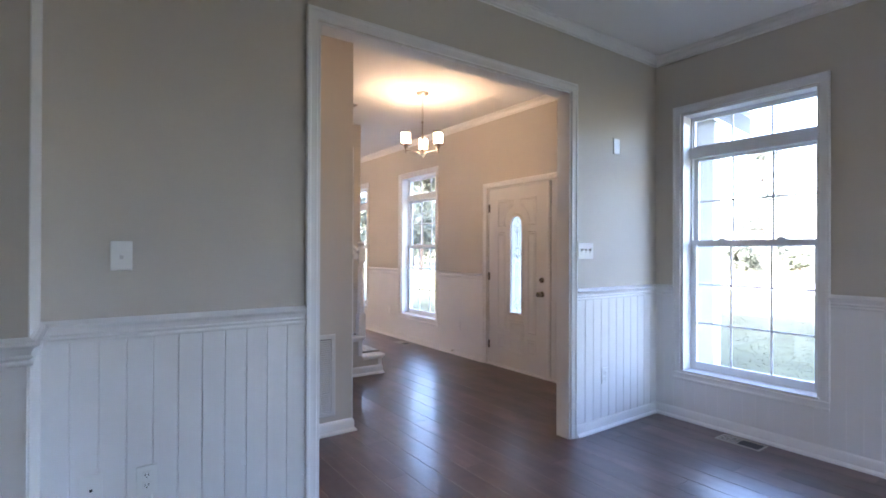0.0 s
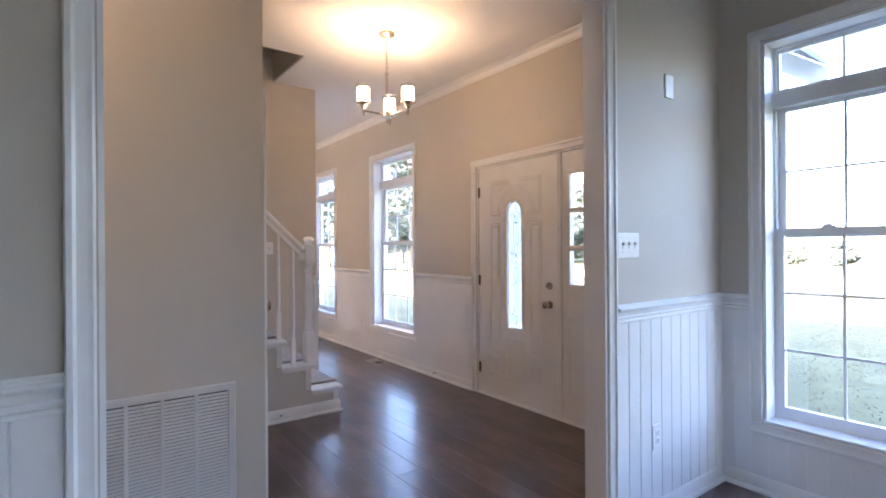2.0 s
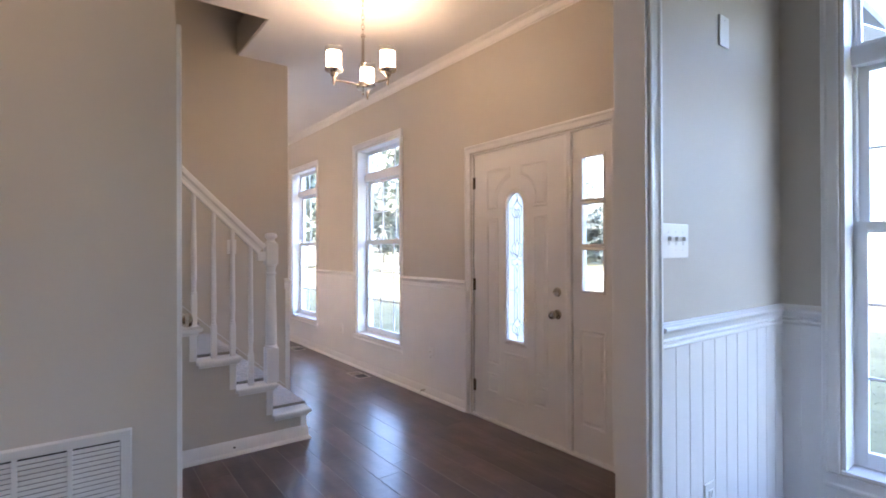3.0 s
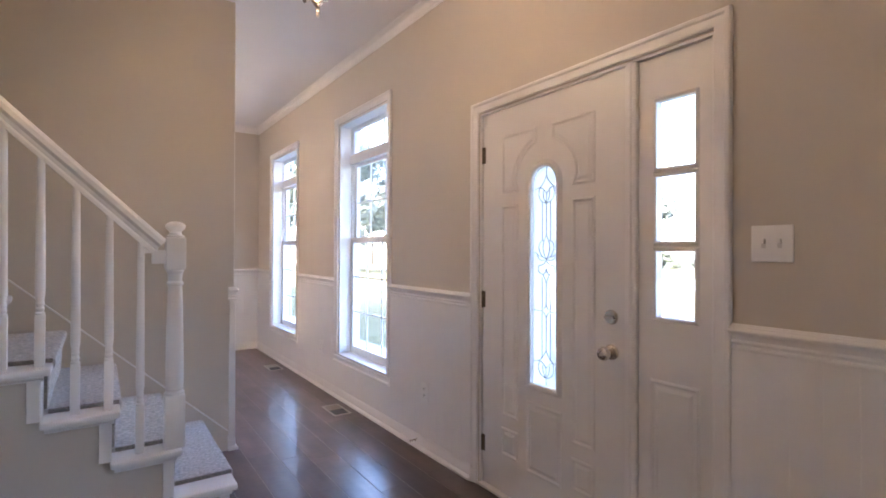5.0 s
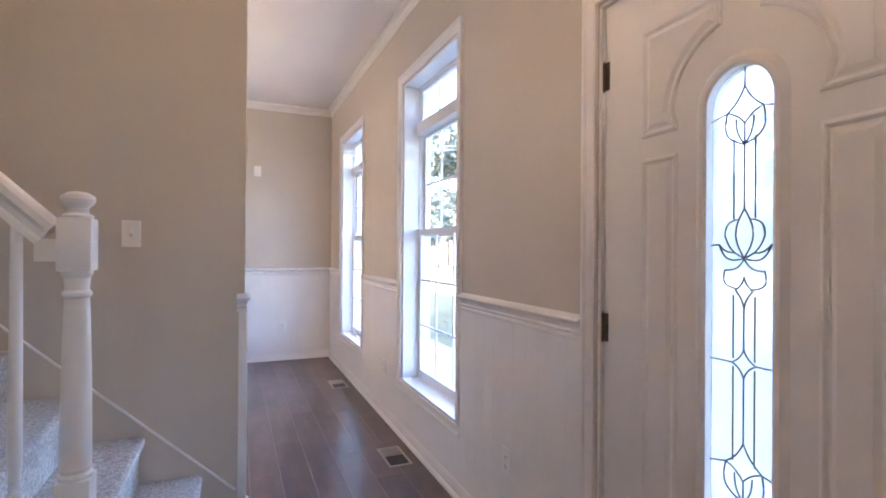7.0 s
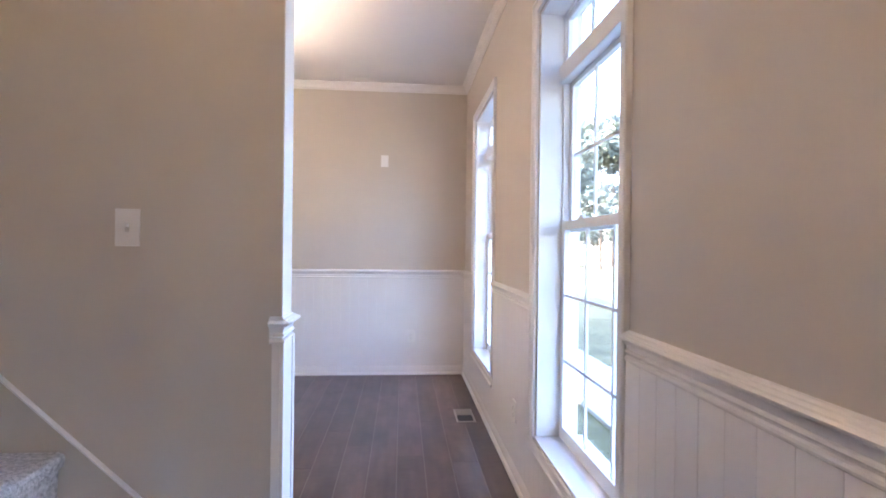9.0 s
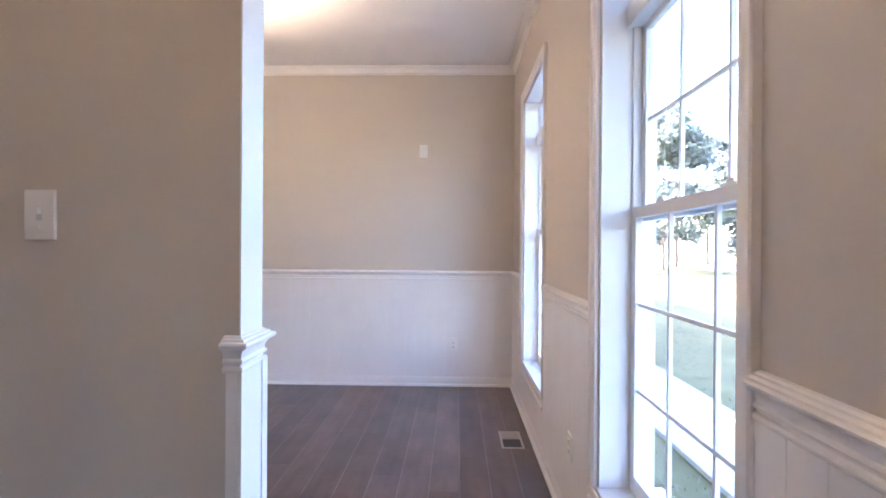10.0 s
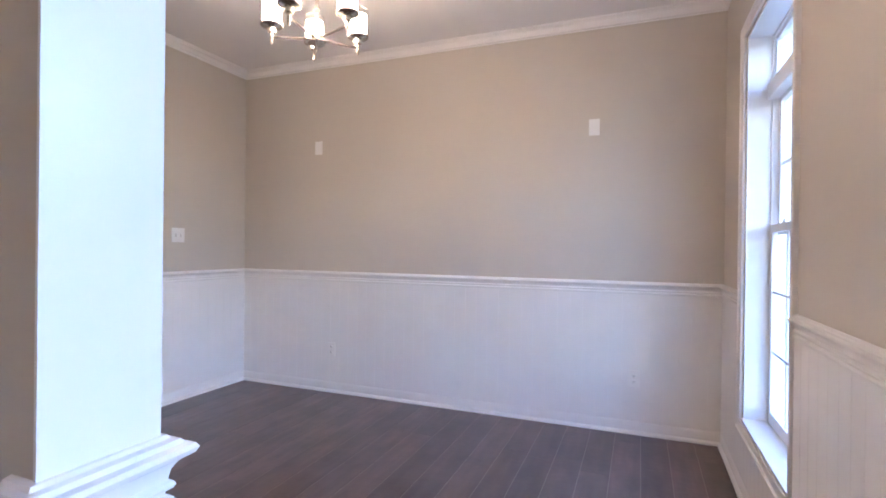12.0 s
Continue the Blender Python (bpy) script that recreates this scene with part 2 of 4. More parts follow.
def slab_with_holes(us, vs, holes, d0, d1, axis):
    """A slab in the plane of u and v, from depth d0 to d1, open where holes (u0, v0, u1, v1) say. axis: which way depth runs."""
    us = sorted({*us, *[h[0] for h in holes], *[h[2] for h in holes]})
    vs = sorted({*vs, *[h[1] for h in holes], *[h[3] for h in holes]})
    solid = lambda i, j: 0 <= i < len(us) - 1 and 0 <= j < len(vs) - 1 and not any(h[0] <= (us[i] + us[i + 1]) / 2 <= h[2] and h[1] <= (vs[j] + vs[j + 1]) / 2 <= h[3] for h in holes)
    bm = bmesh.new()
    made = {}

    def vert(i, j, d):
        if (i, j, d) not in made:
            u, v = us[i], vs[j]
            made[i, j, d] = bm.verts.new({"x": (d, u, v), "y": (u, d, v), "z": (u, v, d)}[axis])
        return made[i, j, d]
    for i in range(len(us) - 1):
        for j in range(len(vs) - 1):
            if not solid(i, j):
                continue
            for d in (d0, d1):
                bm.faces.new([vert(i, j, d), vert(i + 1, j, d), vert(i + 1, j + 1, d), vert(i, j + 1, d)])
            for di, dj, a, b in ((-1, 0, (i, j), (i, j + 1)), (1, 0, (i + 1, j), (i + 1, j + 1)), (0, -1, (i, j), (i + 1, j)), (0, 1, (i, j + 1), (i + 1, j + 1))):
                if not solid(i + di, j + dj):
                    bm.faces.new([vert(*a, d0), vert(*b, d0), vert(*b, d1), vert(*a, d1)])
    return bm


# ---- the plan ----
XF, XO = 3.95, 4.16                     # front wall, inner and outer face
YS, YN = 2.40, 2.51                     # partition with the wide cased opening
YG = 3.44                               # wall with the return-air grille
XE = 1.700                              # its end, with the closet door
YSTAIR, YW, YW2 = 4.86, 5.839, 5.963    # stair side, stair wall
XEND = 2.924                            # end of the stair wall
YD, XD = 9.26, -0.07                    # dining room's far walls
ZC = 2.925                               # ceiling
XW, YB = -1.6, -2.4                     # closing walls behind the camera
OPX0, OPX1, OPZ = 1.03, 2.884, 2.450    # cased opening
WINDOWS = (1.725, 6.090, 8.150)         # window centres along the front wall
WH, WZ0, WZ1 = 0.458, 0.375, 2.415      # half width, sill and head of a window opening
DOOR = (3.262, 0.0, 4.552, 2.062)       # rough opening of the entrance
RISE, RUN, NOSE0 = 0.208, 0.2305, 2.740

W4 = WINDOWS[0] - (WINDOWS[2] - WINDOWS[1])   # unseen twin of the front room's window, added for daylight
BACK_FILLW = (2.5,)                      # unseen windows added to the rear wall to brighten the front room
SIDE_FILLW = (8.4,)               # unseen windows added to the side wall for daylight, under an added roof slab
NOOK_FILLW = -0.85                            # unseen window added beyond the dining room to send daylight in
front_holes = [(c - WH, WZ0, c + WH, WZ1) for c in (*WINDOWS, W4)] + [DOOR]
wall_front = structure("wall_front", slab_with_holes([YB - 0.2, YD + 0.2], [0, 5.9], front_holes, XF, XO, "x"), WALL, "greige painted front wall with white wainscot below", "wall")
wall_partition = structure("wall_partition", slab_with_holes([XW, XF], [0, ZC], [(OPX0, 0, OPX1, OPZ)], YS, YN, "y"), WALL, "greige partition wall with a wide cased opening", "wall")
wall_pier = structure("wall_pier", B(XW, 2.01, 0, -0.03, YS, ZC), WALL, "greige wall pier beside the beadboard wall", "wall")
wall_back = structure("wall_back", slab_with_holes([XW, XF], [0, 5.9], [(c - WH, WZ0, c + WH, WZ1) for c in BACK_FILLW], YB - 0.21, YB, "y"), WALL, "plain greige rear wall of the front room", "wall")
wall_west = structure("wall_west", slab_with_holes([YB - 0.21, YD + 0.2], [0, 5.9], [(c - WH, WZ0, c + WH, WZ1) for c in SIDE_FILLW], XW - 0.21, XW, "x"), WALL, "plain greige side wall", "wall")
wall_grille = structure("wall_grille", B(XW, YG, 0, XE, YSTAIR + 0.1, ZC), WALL, "greige wall under the stairs with a return-air grille", "wall")
wall_stair = structure("wall_stair", B(XW, YW, 0, XEND, YW2, 5.9), WALL, "greige stair wall ending in a white cased edge", "wall")
wall_north = structure("wall_north", slab_with_holes([XW, XF], [0, 5.9], [(NOOK_FILLW - WH, WZ0, NOOK_FILLW + WH, WZ1)], YD, YD + 0.21, "y"), WALL, "greige dining room end wall with white wainscot", "wall")
# its opening is added where unseen, to pass daylight into the dining room
wall_dining_west = structure("wall_dining_west", slab_with_holes([YW2, YD], [0, ZC], [(6.25, 0, 7.95, 2.30)], XD - 0.12, XD, "x"), WALL, "greige dining room side wall with white wainscot", "wall")
HX, HY = 2.515, 5.035
ceiling = structure("ceiling", slab_with_holes([XW, XF], [YB, YD], [(XW, HY, HX, YW + 0.05)], ZC, ZC + 0.28, "z"), CEIL, "smooth white ceiling with an open stairwell", "ceiling")
# stairwell above the ceiling
well = bmesh.new()
box(well, HX - 0.014, HY, ZC + 0.002, HX - 0.004, YW - 0.004, 3.182)
box(well, XW, HY + 0.004, ZC + 0.002, HX - 0.014, HY + 0.014, 3.182)
structure("wall_stairwell", well, WALL, "greige facing of the stairwell opening", "wall")
structure("wall_upstairs", B(XW, 4.0, 3.18, XF, 4.12, 5.7), WALL, "greige upstairs hall wall", "wall")
structure("ceiling_upstairs", B(XW, 4.12, 5.6, XF, YW, 5.7), CEIL, "white upstairs hall ceiling", "ceiling")
# block added out of view so that its shadow falls across the lawn
structure("house_wing", B(-9, YD + 0.25, -0.4, 2.6, 30, 4.4), SIDING, "unseen plain block that shades the lawn", "building")
# slab added out of view, keeps direct sun off the side windows
structure("roof_rear_porch", B(XW - 4.3, YB - 0.7, 2.62, XW - 0.21, YD + 0.7, 2.8), SHINGLE, "unseen grey slab keeping sun off the side windows", "roof")
structure("roof", B(XW - 0.6, YB - 0.7, 5.9, XO + 0.5, YD + 0.7, 6.1), SHINGLE, "grey shingled house roof", "roof")

# ---- trim ----
RAIL = [(0, 0.970), (0.009, 0.970), (0.013, 0.974), (0.014, 0.979), (0.012, 0.984), (0.006, 0.987), (0.006, 0.991), (0.012, 0.994), (0.014, 0.998), (0.012, 1.002), (0.008, 1.005), (0.010, 1.016), (0.016, 1.025), (0.028, 1.032), (0.031, 1.038), (0.028, 1.043), (0.020, 1.045), (0.017, 1.050), (0.010, 1.052), (0.007, 1.056), (0, 1.058)]
BASE = [(0, 0), (0.030, 0), (0.029, 0.012), (0.020, 0.021), (0.014, 0.023), (0.014, 0.072), (0.010, 0.083), (0.004, 0.092), (0, 0.094)]
CROWN = [(0, ZC - 0.074), (0.006, ZC - 0.074), (0.009, ZC - 0.068), (0.006, ZC - 0.062), (0.006, ZC - 0.056), (0.012, ZC - 0.050), (0.016, ZC - 0.036), (0.026, ZC - 0.024), (0.040, ZC - 0.018), (0.040, ZC - 0.012), (0.050, ZC - 0.010), (0.052, ZC), (0, ZC)]
CW = 0.062                              # casing width
CASING = [(0.004, 0), (0.004, 0.010), (0.010, 0.013), (0.022, 0.011), (0.040, 0.015), (0.047, 0.021), (CW - 0.004, 0.021), (CW, 0.017), (CW, 0)]
WO = WH + CW - 0.004
DL, DR, DT = DOOR[2] - 0.004 + CW, DOOR[0] + 0.004 - CW, DOOR[3] + CW - 0.004


def run(name, points, profile, label, category, z=0.0, mat=WHITE):
    bm = bmesh.new()
    for path in points:
        sweep(bm, [(x, y, z) for x, y in path], profile)
    return structure(name, bm, mat, label, category, True)


w1, w2, w3 = WINDOWS
rail_paths = [
    [(XF, YB), (XF, W4 - WO)], [(XF, W4 + WO), (XF, w1 - WO)], [(XF, w1 + WO), (XF, YS), (OPX1 + CW, YS)], [(OPX0 - CW, YS), (-0.03, YS), (-0.03, 2.01), (XW, 2.01)],
    [(OPX1 + CW, YN), (XF, YN), (XF, DR)], [(XF, DL), (XF, w2 - WO)], [(XF, w2 + WO), (XF, w3 - WO)],
    [(XF, w3 + WO), (XF, YD), (XD, YD), (XD, 7.95)], [(XD, 6.25), (XD, YW2), (XEND, YW2), (XEND, YW), (XEND - 0.034, YW)]]
for p in rail_paths:
    run("chair_rail", [p], RAIL, "white moulded chair rail above the wainscot", "chair rail")
base_paths = [
    [(XF, YB), (XF, YS), (OPX1 + CW, YS)], [(OPX0 - CW, YS), (-0.03, YS), (-0.03, 2.01), (XW, 2.01)],
    [(OPX1 + CW, YN), (XF, YN), (XF, DR)], [(XF, DL), (XF, YD), (XD, YD), (XD, 7.95)], [(XD, 6.25), (XD, YW2), (XEND, YW2), (XEND, YW), (XEND - 0.03, YW)],
    [(XE, YG + 0.018), (XE, YG), (XW, YG)], [(NOSE0 - 0.035, YSTAIR + 0.3), (NOSE0 - 0.035, YSTAIR), (XE, YSTAIR), (XE, 4.44)]]
for p in base_paths[:]:
    run("baseboard", [p], BASE, "white baseboard with shoe moulding on dark floor", "baseboard")
crown_paths = [
    [(XF, YB), (XF, YS), (-0.03, YS), (-0.03, 2.01), (XW, 2.01)],
    [(XW, YN), (XF, YN), (XF, YD), (XD, YD), (XD, YW2), (XEND, YW2)]]
for p in crown_paths:
    run("crown_molding", [p], CROWN, "white crown moulding under the ceiling", "crown moulding")


# ---- cased opening ----
def casing(path, normal, parent=None, name="casing"):
    return link(name, sweep(bmesh.new(), path, CASING, normal), WHITE, parent, True)


opening = thing("cased_opening", "white moulded casing round the wide room opening", "door casing", pose(OPX0, YS, 0), kind="structure")
opening.matrix_world = Matrix()
casing([(OPX0, YS, 0), (OPX0, YS, OPZ), (OPX1, YS, OPZ), (OPX1, YS, 0)], (0, -1, 0), opening)
casing([(OPX1, YN, 0), (OPX1, YN, OPZ), (OPX0, YN, OPZ), (OPX0, YN, 0)], (0, 1, 0), opening)
part("jamb", B(OPX0, YS - 0.002, 0, OPX0 + 0.012, YN + 0.002, OPZ - 0.012), WHITE, opening)
part("jamb", B(OPX1 - 0.012, YS - 0.002, 0, OPX1, YN + 0.002, OPZ - 0.012), WHITE, opening)
part("head", B(OPX0, YS - 0.002, OPZ - 0.012, OPX1, YN + 0.002, OPZ), WHITE, opening)


# ---- windows ----
def window(number, c):
    w = thing("window_%d" % number, "tall white double-hung window with transom and grilles", "window", kind="structure")
    y0, y1 = c - WH, c + WH
    casing([(XF, y1, WZ0), (XF, y1, WZ1), (XF, y0, WZ1), (XF, y0, WZ0)], (-1, 0, 0), w)
    part("apron", sweep(bmesh.new(), [(XF, y0 - CW + 0.004, WZ0), (XF, y1 + CW - 0.004, WZ0)], CASING, (-1, 0, 0)), WHITE, w, smooth=True)
    t = 0.014
    XI = XF + 0.005
    part("jamb", B(XI, y0, WZ0 + t, XO - 0.03, y0 + t, WZ1 - t), WHITE, w)
    part("jamb", B(XI, y1 - t, WZ0 + t, XO - 0.03, y1, WZ1 - t), WHITE, w)
    part("head", B(XI, y0, WZ1 - t, XO - 0.03, y1, WZ1), WHITE, w)
    part("window_sill", B(XI - 0.012, y0, WZ0, XO + 0.03, y1, WZ0 + t, 0.003), WHITE, w)
    a0, a1, b0, b1 = y0 + t, y1 - t, WZ0 + t, WZ1 - t
    fx0, fx1 = XF + 0.115, XO - 0.032
    # outer vinyl frame
    fr = bmesh.new()
    f = 0.013
    box(fr, fx0, a0, b0, fx1, a0 + f, b1, 0.002)
    box(fr, fx0, a1 - f, b0, fx1, a1, b1, 0.002)
    box(fr, fx0, a0 + f, b0, fx1, a1 - f, b0 + f, 0.002)
    box(fr, fx0, a0 + f, b1 - f, fx1, a1 - f, b1, 0.002)
    part("window_frame", fr, VINYL, w)
    part("transom_bar", B(fx0 - 0.02, a0, 2.070, fx1, a1, 2.150, 0.004), VINYL, w)
    g0, g1 = a0 + f, a1 - f

    def sash(name, x, z0, z1, stile, bottom, top, rows):
        s = bmesh.new()
        box(s, x, g0, z0, x + 0.026, g0 + stile, z1, 0.002)
        box(s, x, g1 - stile, z0, x + 0.026, g1, z1, 0.002)
        box(s, x, g0 + stile, z0, x + 0.026, g1 - stile, z0 + bottom, 0.002)
        box(s, x, g0 + stile, z1 - top, x + 0.026, g1 - stile, z1, 0.002)
        so = part(name, s, VINYL, w)
        p0, p1, q0, q1 = g0 + stile, g1 - stile, z0 + bottom, z1 - top
        pane = part("pane", B(x + 0.011, p0, q0, x + 0.014, p1, q1), PANE, so)
        pane.visible_shadow = False
        for i in (1, 2):
            yy = (p0 + p1) / 2 + (i - 1.5) * 0.274
            part("muntin", B(x + 0.006, yy - 0.0065, q0, x + 0.019, yy + 0.0065, q1, 0.002), GRILLE_BAR, so)
        for i in range(1, rows):
            zz = q0 + (q1 - q0) * i / rows
            part("muntin", B(x + 0.0065, p0, zz - 0.0065, x + 0.0185, p1, zz + 0.0065, 0.002), GRILLE_BAR, so)
        return so
    sash("transom_sash", fx0 + 0.012, 2.150, b1 - f, 0.014, 0.020, 0.020, 1)
    sash("upper_sash", fx0 + 0.030, 1.365, 2.070, 0.036, 0.034, 0.022, 2)
    low = sash("lower_sash", fx0 - 0.002, b0 + f, 1.415, 0.034, 0.05, 0.040, 3)
    for s in (-0.2, 0.2):
        k = bmesh.new()
        box(k, fx0 + 0.002, c + s - 0.03, 1.415, fx0 + 0.026, c + s + 0.03, 1.424, 0.002)
        box(k, fx0 + 0.006, c + s - 0.012, 1.424, fx0 + 0.022, c + s + 0.022, 1.434, 0.003)
        part("sash_lock", k, VINYL, low)
    return w


# W4, the last one, is out of view and only adds daylight
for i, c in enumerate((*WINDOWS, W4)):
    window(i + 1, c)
# unseen rear and side windows, added to brighten the rooms
for i, x in enumerate(BACK_FILLW):
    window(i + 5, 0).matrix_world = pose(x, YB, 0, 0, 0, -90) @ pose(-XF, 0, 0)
for i, y in enumerate(SIDE_FILLW):
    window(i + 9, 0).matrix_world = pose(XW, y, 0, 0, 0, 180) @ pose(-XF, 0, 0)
# added window beyond the dining room, never in view
window(8, 0).matrix_world = pose(NOOK_FILLW, YD, 0, 0, 0, 90) @ pose(-XF, 0, 0)


# ---- entrance door ----
DX = XF + 0.018                         # inner face of the slab
DC, DH = 4.080, 0.457                   # slab centre and half width
DZ0, DZ1 = 0.018, 2.050
GR, GZ0, GZ1 = 0.088, 0.640, 1.715      # glass half width, bottom and top


def arch(c, r, z0, z1, x, n=16):
    """A round-headed outline, anticlockwise from its lower corner on the +y side."""
    top = z1 - r
    return [(x, c + r, z0)] + [(x, c + r * math.cos(math.pi * i / n), top + r * math.sin(math.pi * i / n)) for i in range(n + 1)] + [(x, c - r, z0)]


def plate_with_hole(outer, inner, depth):
    bm = bmesh.new()
    edges = []
    for loop in (outer, inner):
        vs = [bm.verts.new(p) for p in loop]
        edges += [bm.edges.new((vs[i], vs[(i + 1) % len(vs)])) for i in range(len(vs))]
    bmesh.ops.triangle_fill(bm, use_beauty=True, edges=edges)
    ext = bmesh.ops.extrude_face_region(bm, geom=bm.faces[:])
    bmesh.ops.translate(bm, verts=[g for g in ext["geom"] if isinstance(g, bmesh.types.BMVert)], vec=depth)
    return bm


MOULD = [(-0.004, 0), (-0.001, 0.004), (0.005, 0.006), (0.010, 0.003), (0.014, -0.001), (0.018, -0.001), (0.018, -0.004), (-0.004, -0.004)]


def door_panel(poly, x, parent, field=0.034, name="panel"):
    """A raised panel: a moulding along its outline and a lifted field within."""
    pts = [Vector((x, y, z)) for y, z in poly]
    bm = sweep(bmesh.new(), pts, MOULD, (-1, 0, 0), True)
    n = Vector((-1, 0, 0))
    k = len(pts)
    inner = []
    for i, p in enumerate(pts):
        a = n.cross((p - pts[i - 1]).normalized())
        b = n.cross((pts[(i + 1) % k] - p).normalized())
        inner.append((a + b) / max(1 + a.dot(b), 0.2))
    low = [bm.verts.new(p + d * (field - 0.012)) for p, d in zip(pts, inner)]
    high = [bm.verts.new(p + d * field + n * 0.0055) for p, d in zip(pts, inner)]
    for i in range(k):
        bm.faces.new((low[i], low[(i + 1) % k], high[(i + 1) % k], high[i]))
    bm.faces.new(high)
    return part(name, bm, DOORP, parent)


def front_door():
    d = thing("door_1", "white panelled entrance door with leaded oval-top glass, closed", "door", kind="structure")
    outer = [(DX, DC + DH, DZ0), (DX, DC + DH, DZ1), (DX, DC - DH, DZ1), (DX, DC - DH, DZ0)]
    part("slab", plate_with_hole(outer, arch(DC, GR, GZ0, GZ1, DX), (0.044, 0, 0)), DOORP, d)
    # moulded frame of the glass
    rim = [(-0.004, 0), (-0.004, 0.006), (0.004, 0.011), (0.014, 0.011), (0.024, 0.004), (0.030, 0.0)]
    loop = arch(DC, GR, GZ0, GZ1, DX)
    part("glass_frame", sweep(bmesh.new(), loop[::-1], [(-s, o) for s, o in rim], (-1, 0, 0), True), DOORP, d, smooth=True)
    bm = bmesh.new()
    vs = [bm.verts.new((DX + 0.02, y, z)) for _, y, z in arch(DC, GR - 0.001, GZ0 + 0.001, GZ1 - 0.001, 0)]
    ext = bmesh.ops.extrude_face_region(bm, geom=[bm.faces.new(vs)])
    bmesh.ops.translate(bm, verts=[g for g in ext["geom"] if isinstance(g, bmesh.types.BMVert)], vec=(0.004, 0, 0))
    glass = part("pane", bm, OBSCURE, d, "leaded bevelled glass")
    glass.visible_shadow = False
    # lead came: two long lines, cross ties, diamonds and a tulip
    came = bmesh.new()

    def line(points):
        tube(came, [(DX + 0.018, DC + y, z) for y, z in points], 0.0022, 5)

    def petal(y0, z0, y1, z1, bulge, n=8):
        out = []
        for i in range(n + 1):
            t = i / n
            b = bulge * math.sin(math.pi * t)
            dy, dz = y1 - y0, z1 - z0
            ln = math.hypot(dy, dz)
            out.append((y0 + dy * t - dz / ln * b, z0 + dz * t + dy / ln * b))
        line(out)
    for z in (1.528, 0.678):
        # tulip bud: concave diamond over two cupped petals
        for k in (-1, 1):
            petal(0, z + 0.140, k * 0.045, z + 0.083, -k * 0.006)
            petal(k * 0.045, z + 0.083, 0, z + 0.050, -k * 0.005)
            petal(k * 0.045, z + 0.083, 0, z, k * 0.026, 10)
            petal(k * 0.022, z + 0.064, 0, z, k * 0.007)
            line([(k * 0.045, z + 0.083), (k * GR, z + 0.072)])
        line([(0, z + 0.050), (0, z)])
    for k in (-1, 1):
        for z0, z1 in ((1.545, 1.352), (1.168, 1.016), (0.996, 0.770)):
            line([(k * 0.027, z0), (k * 0.027, z1)])
        petal(0, 1.375, 0, 1.257, k * 0.022, 10)                  # middle bud
        petal(k * 0.017, 1.350, k * 0.050, 1.312, k * 0.012)      # side petals
        petal(k * 0.050, 1.312, 0, 1.257, k * 0.010)
        petal(k * 0.066, 1.290, 0, 1.257, k * 0.020, 10)          # spread leaves
        petal(k * 0.066, 1.290, k * 0.026, 1.270, k * 0.006)
        line([(k * 0.066, 1.290), (k * GR, 1.288)])
        petal(0, 1.255, k * 0.050, 1.228, -k * 0.010)             # lower lobes
        petal(k * 0.050, 1.228, k * 0.020, 1.184, k * 0.018)
        petal(0, 1.212, k * 0.022, 1.180, -k * 0.004)             # small diamond
        petal(k * 0.022, 1.180, 0, 1.137, -k * 0.004)
        petal(0, 1.040, k * 0.030, 1.006, -k * 0.005)             # star diamond
        petal(k * 0.030, 1.006, 0, 0.972, -k * 0.005)
        line([(k * 0.030, 1.006), (k * GR, 1.006)])
    for z0, z1 in ((GZ1 - 0.002, 1.668), (1.528, 1.375), (1.137, 1.040), (0.972, 0.818), (0.678, GZ0 + 0.002)):
        line([(0, z0), (0, z1)])
    part("lead_came", came, CAME, glass)
    # raised panels
    arc_r, arc_z = 0.195, 1.615
    for s in (1, -1):
        corner = [(DC + s * 0.300, 1.907), (DC + s * 0.300, arc_z - 0.012), (DC + s * 0.178, arc_z - 0.012)]
        a0, a1 = 0.06, math.acos(0.052 / arc_r)
        corner += [(DC + s * arc_r * math.cos(a0 + (a1 - a0) * i / 8), arc_z + 0.03 + arc_r * math.sin(a0 + (a1 - a0) * i / 8)) for i in range(9)]
        corner += [(DC + s * 0.052, 1.907)]
        polys = [corner,
                 [(DC + s * 0.300, 1.535), (DC + s * 0.300, 0.432), (DC + s * 0.180, 0.432), (DC + s * 0.180, 1.535)],
                 [(DC + s * 0.300, 0.362), (DC + s * 0.300, 0.222), (DC + s * 0.180, 0.222), (DC + s * 0.180, 0.362)]]
        for p in polys:
            door_panel(p if s > 0 else p[::-1], DX, d, 0.030)
    door_panel([(DC + 0.112, 0.545), (DC + 0.112, 0.200), (DC - 0.112, 0.200), (DC - 0.112, 0.545)], DX, d)
    # knob and deadbolt
    turn = lambda y, z: Matrix.Translation((DX, y, z)) @ Matrix.Rotation(radians(-90), 4, "Y")
    ky = DC - DH + 0.068
    knob = lathe(bmesh.new(), [(0, 0), (0.033, 0), (0.033, 0.004), (0.028, 0.010), (0.014, 0.013), (0.012, 0.030), (0.020, 0.036), (0.028, 0.046), (0.029, 0.056), (0.024, 0.066), (0.012, 0.070), (0.010, 0.067), (0, 0.067)], turn(ky, 0.875), 28)
    part("door_knob", knob, NICKEL, d, "satin nickel knob", True)
    bolt = lathe(bmesh.new(), [(0, 0), (0.031, 0), (0.031, 0.006), (0.026, 0.013), (0.008, 0.014), (0, 0.014)], turn(ky, 1.022), 28)
    box(bolt, DX - 0.028, ky - 0.020, 1.016, DX - 0.012, ky + 0.020, 1.028, 0.003)
    part("deadbolt", bolt, NICKEL, d, "satin nickel deadbolt with thumb turn", True)
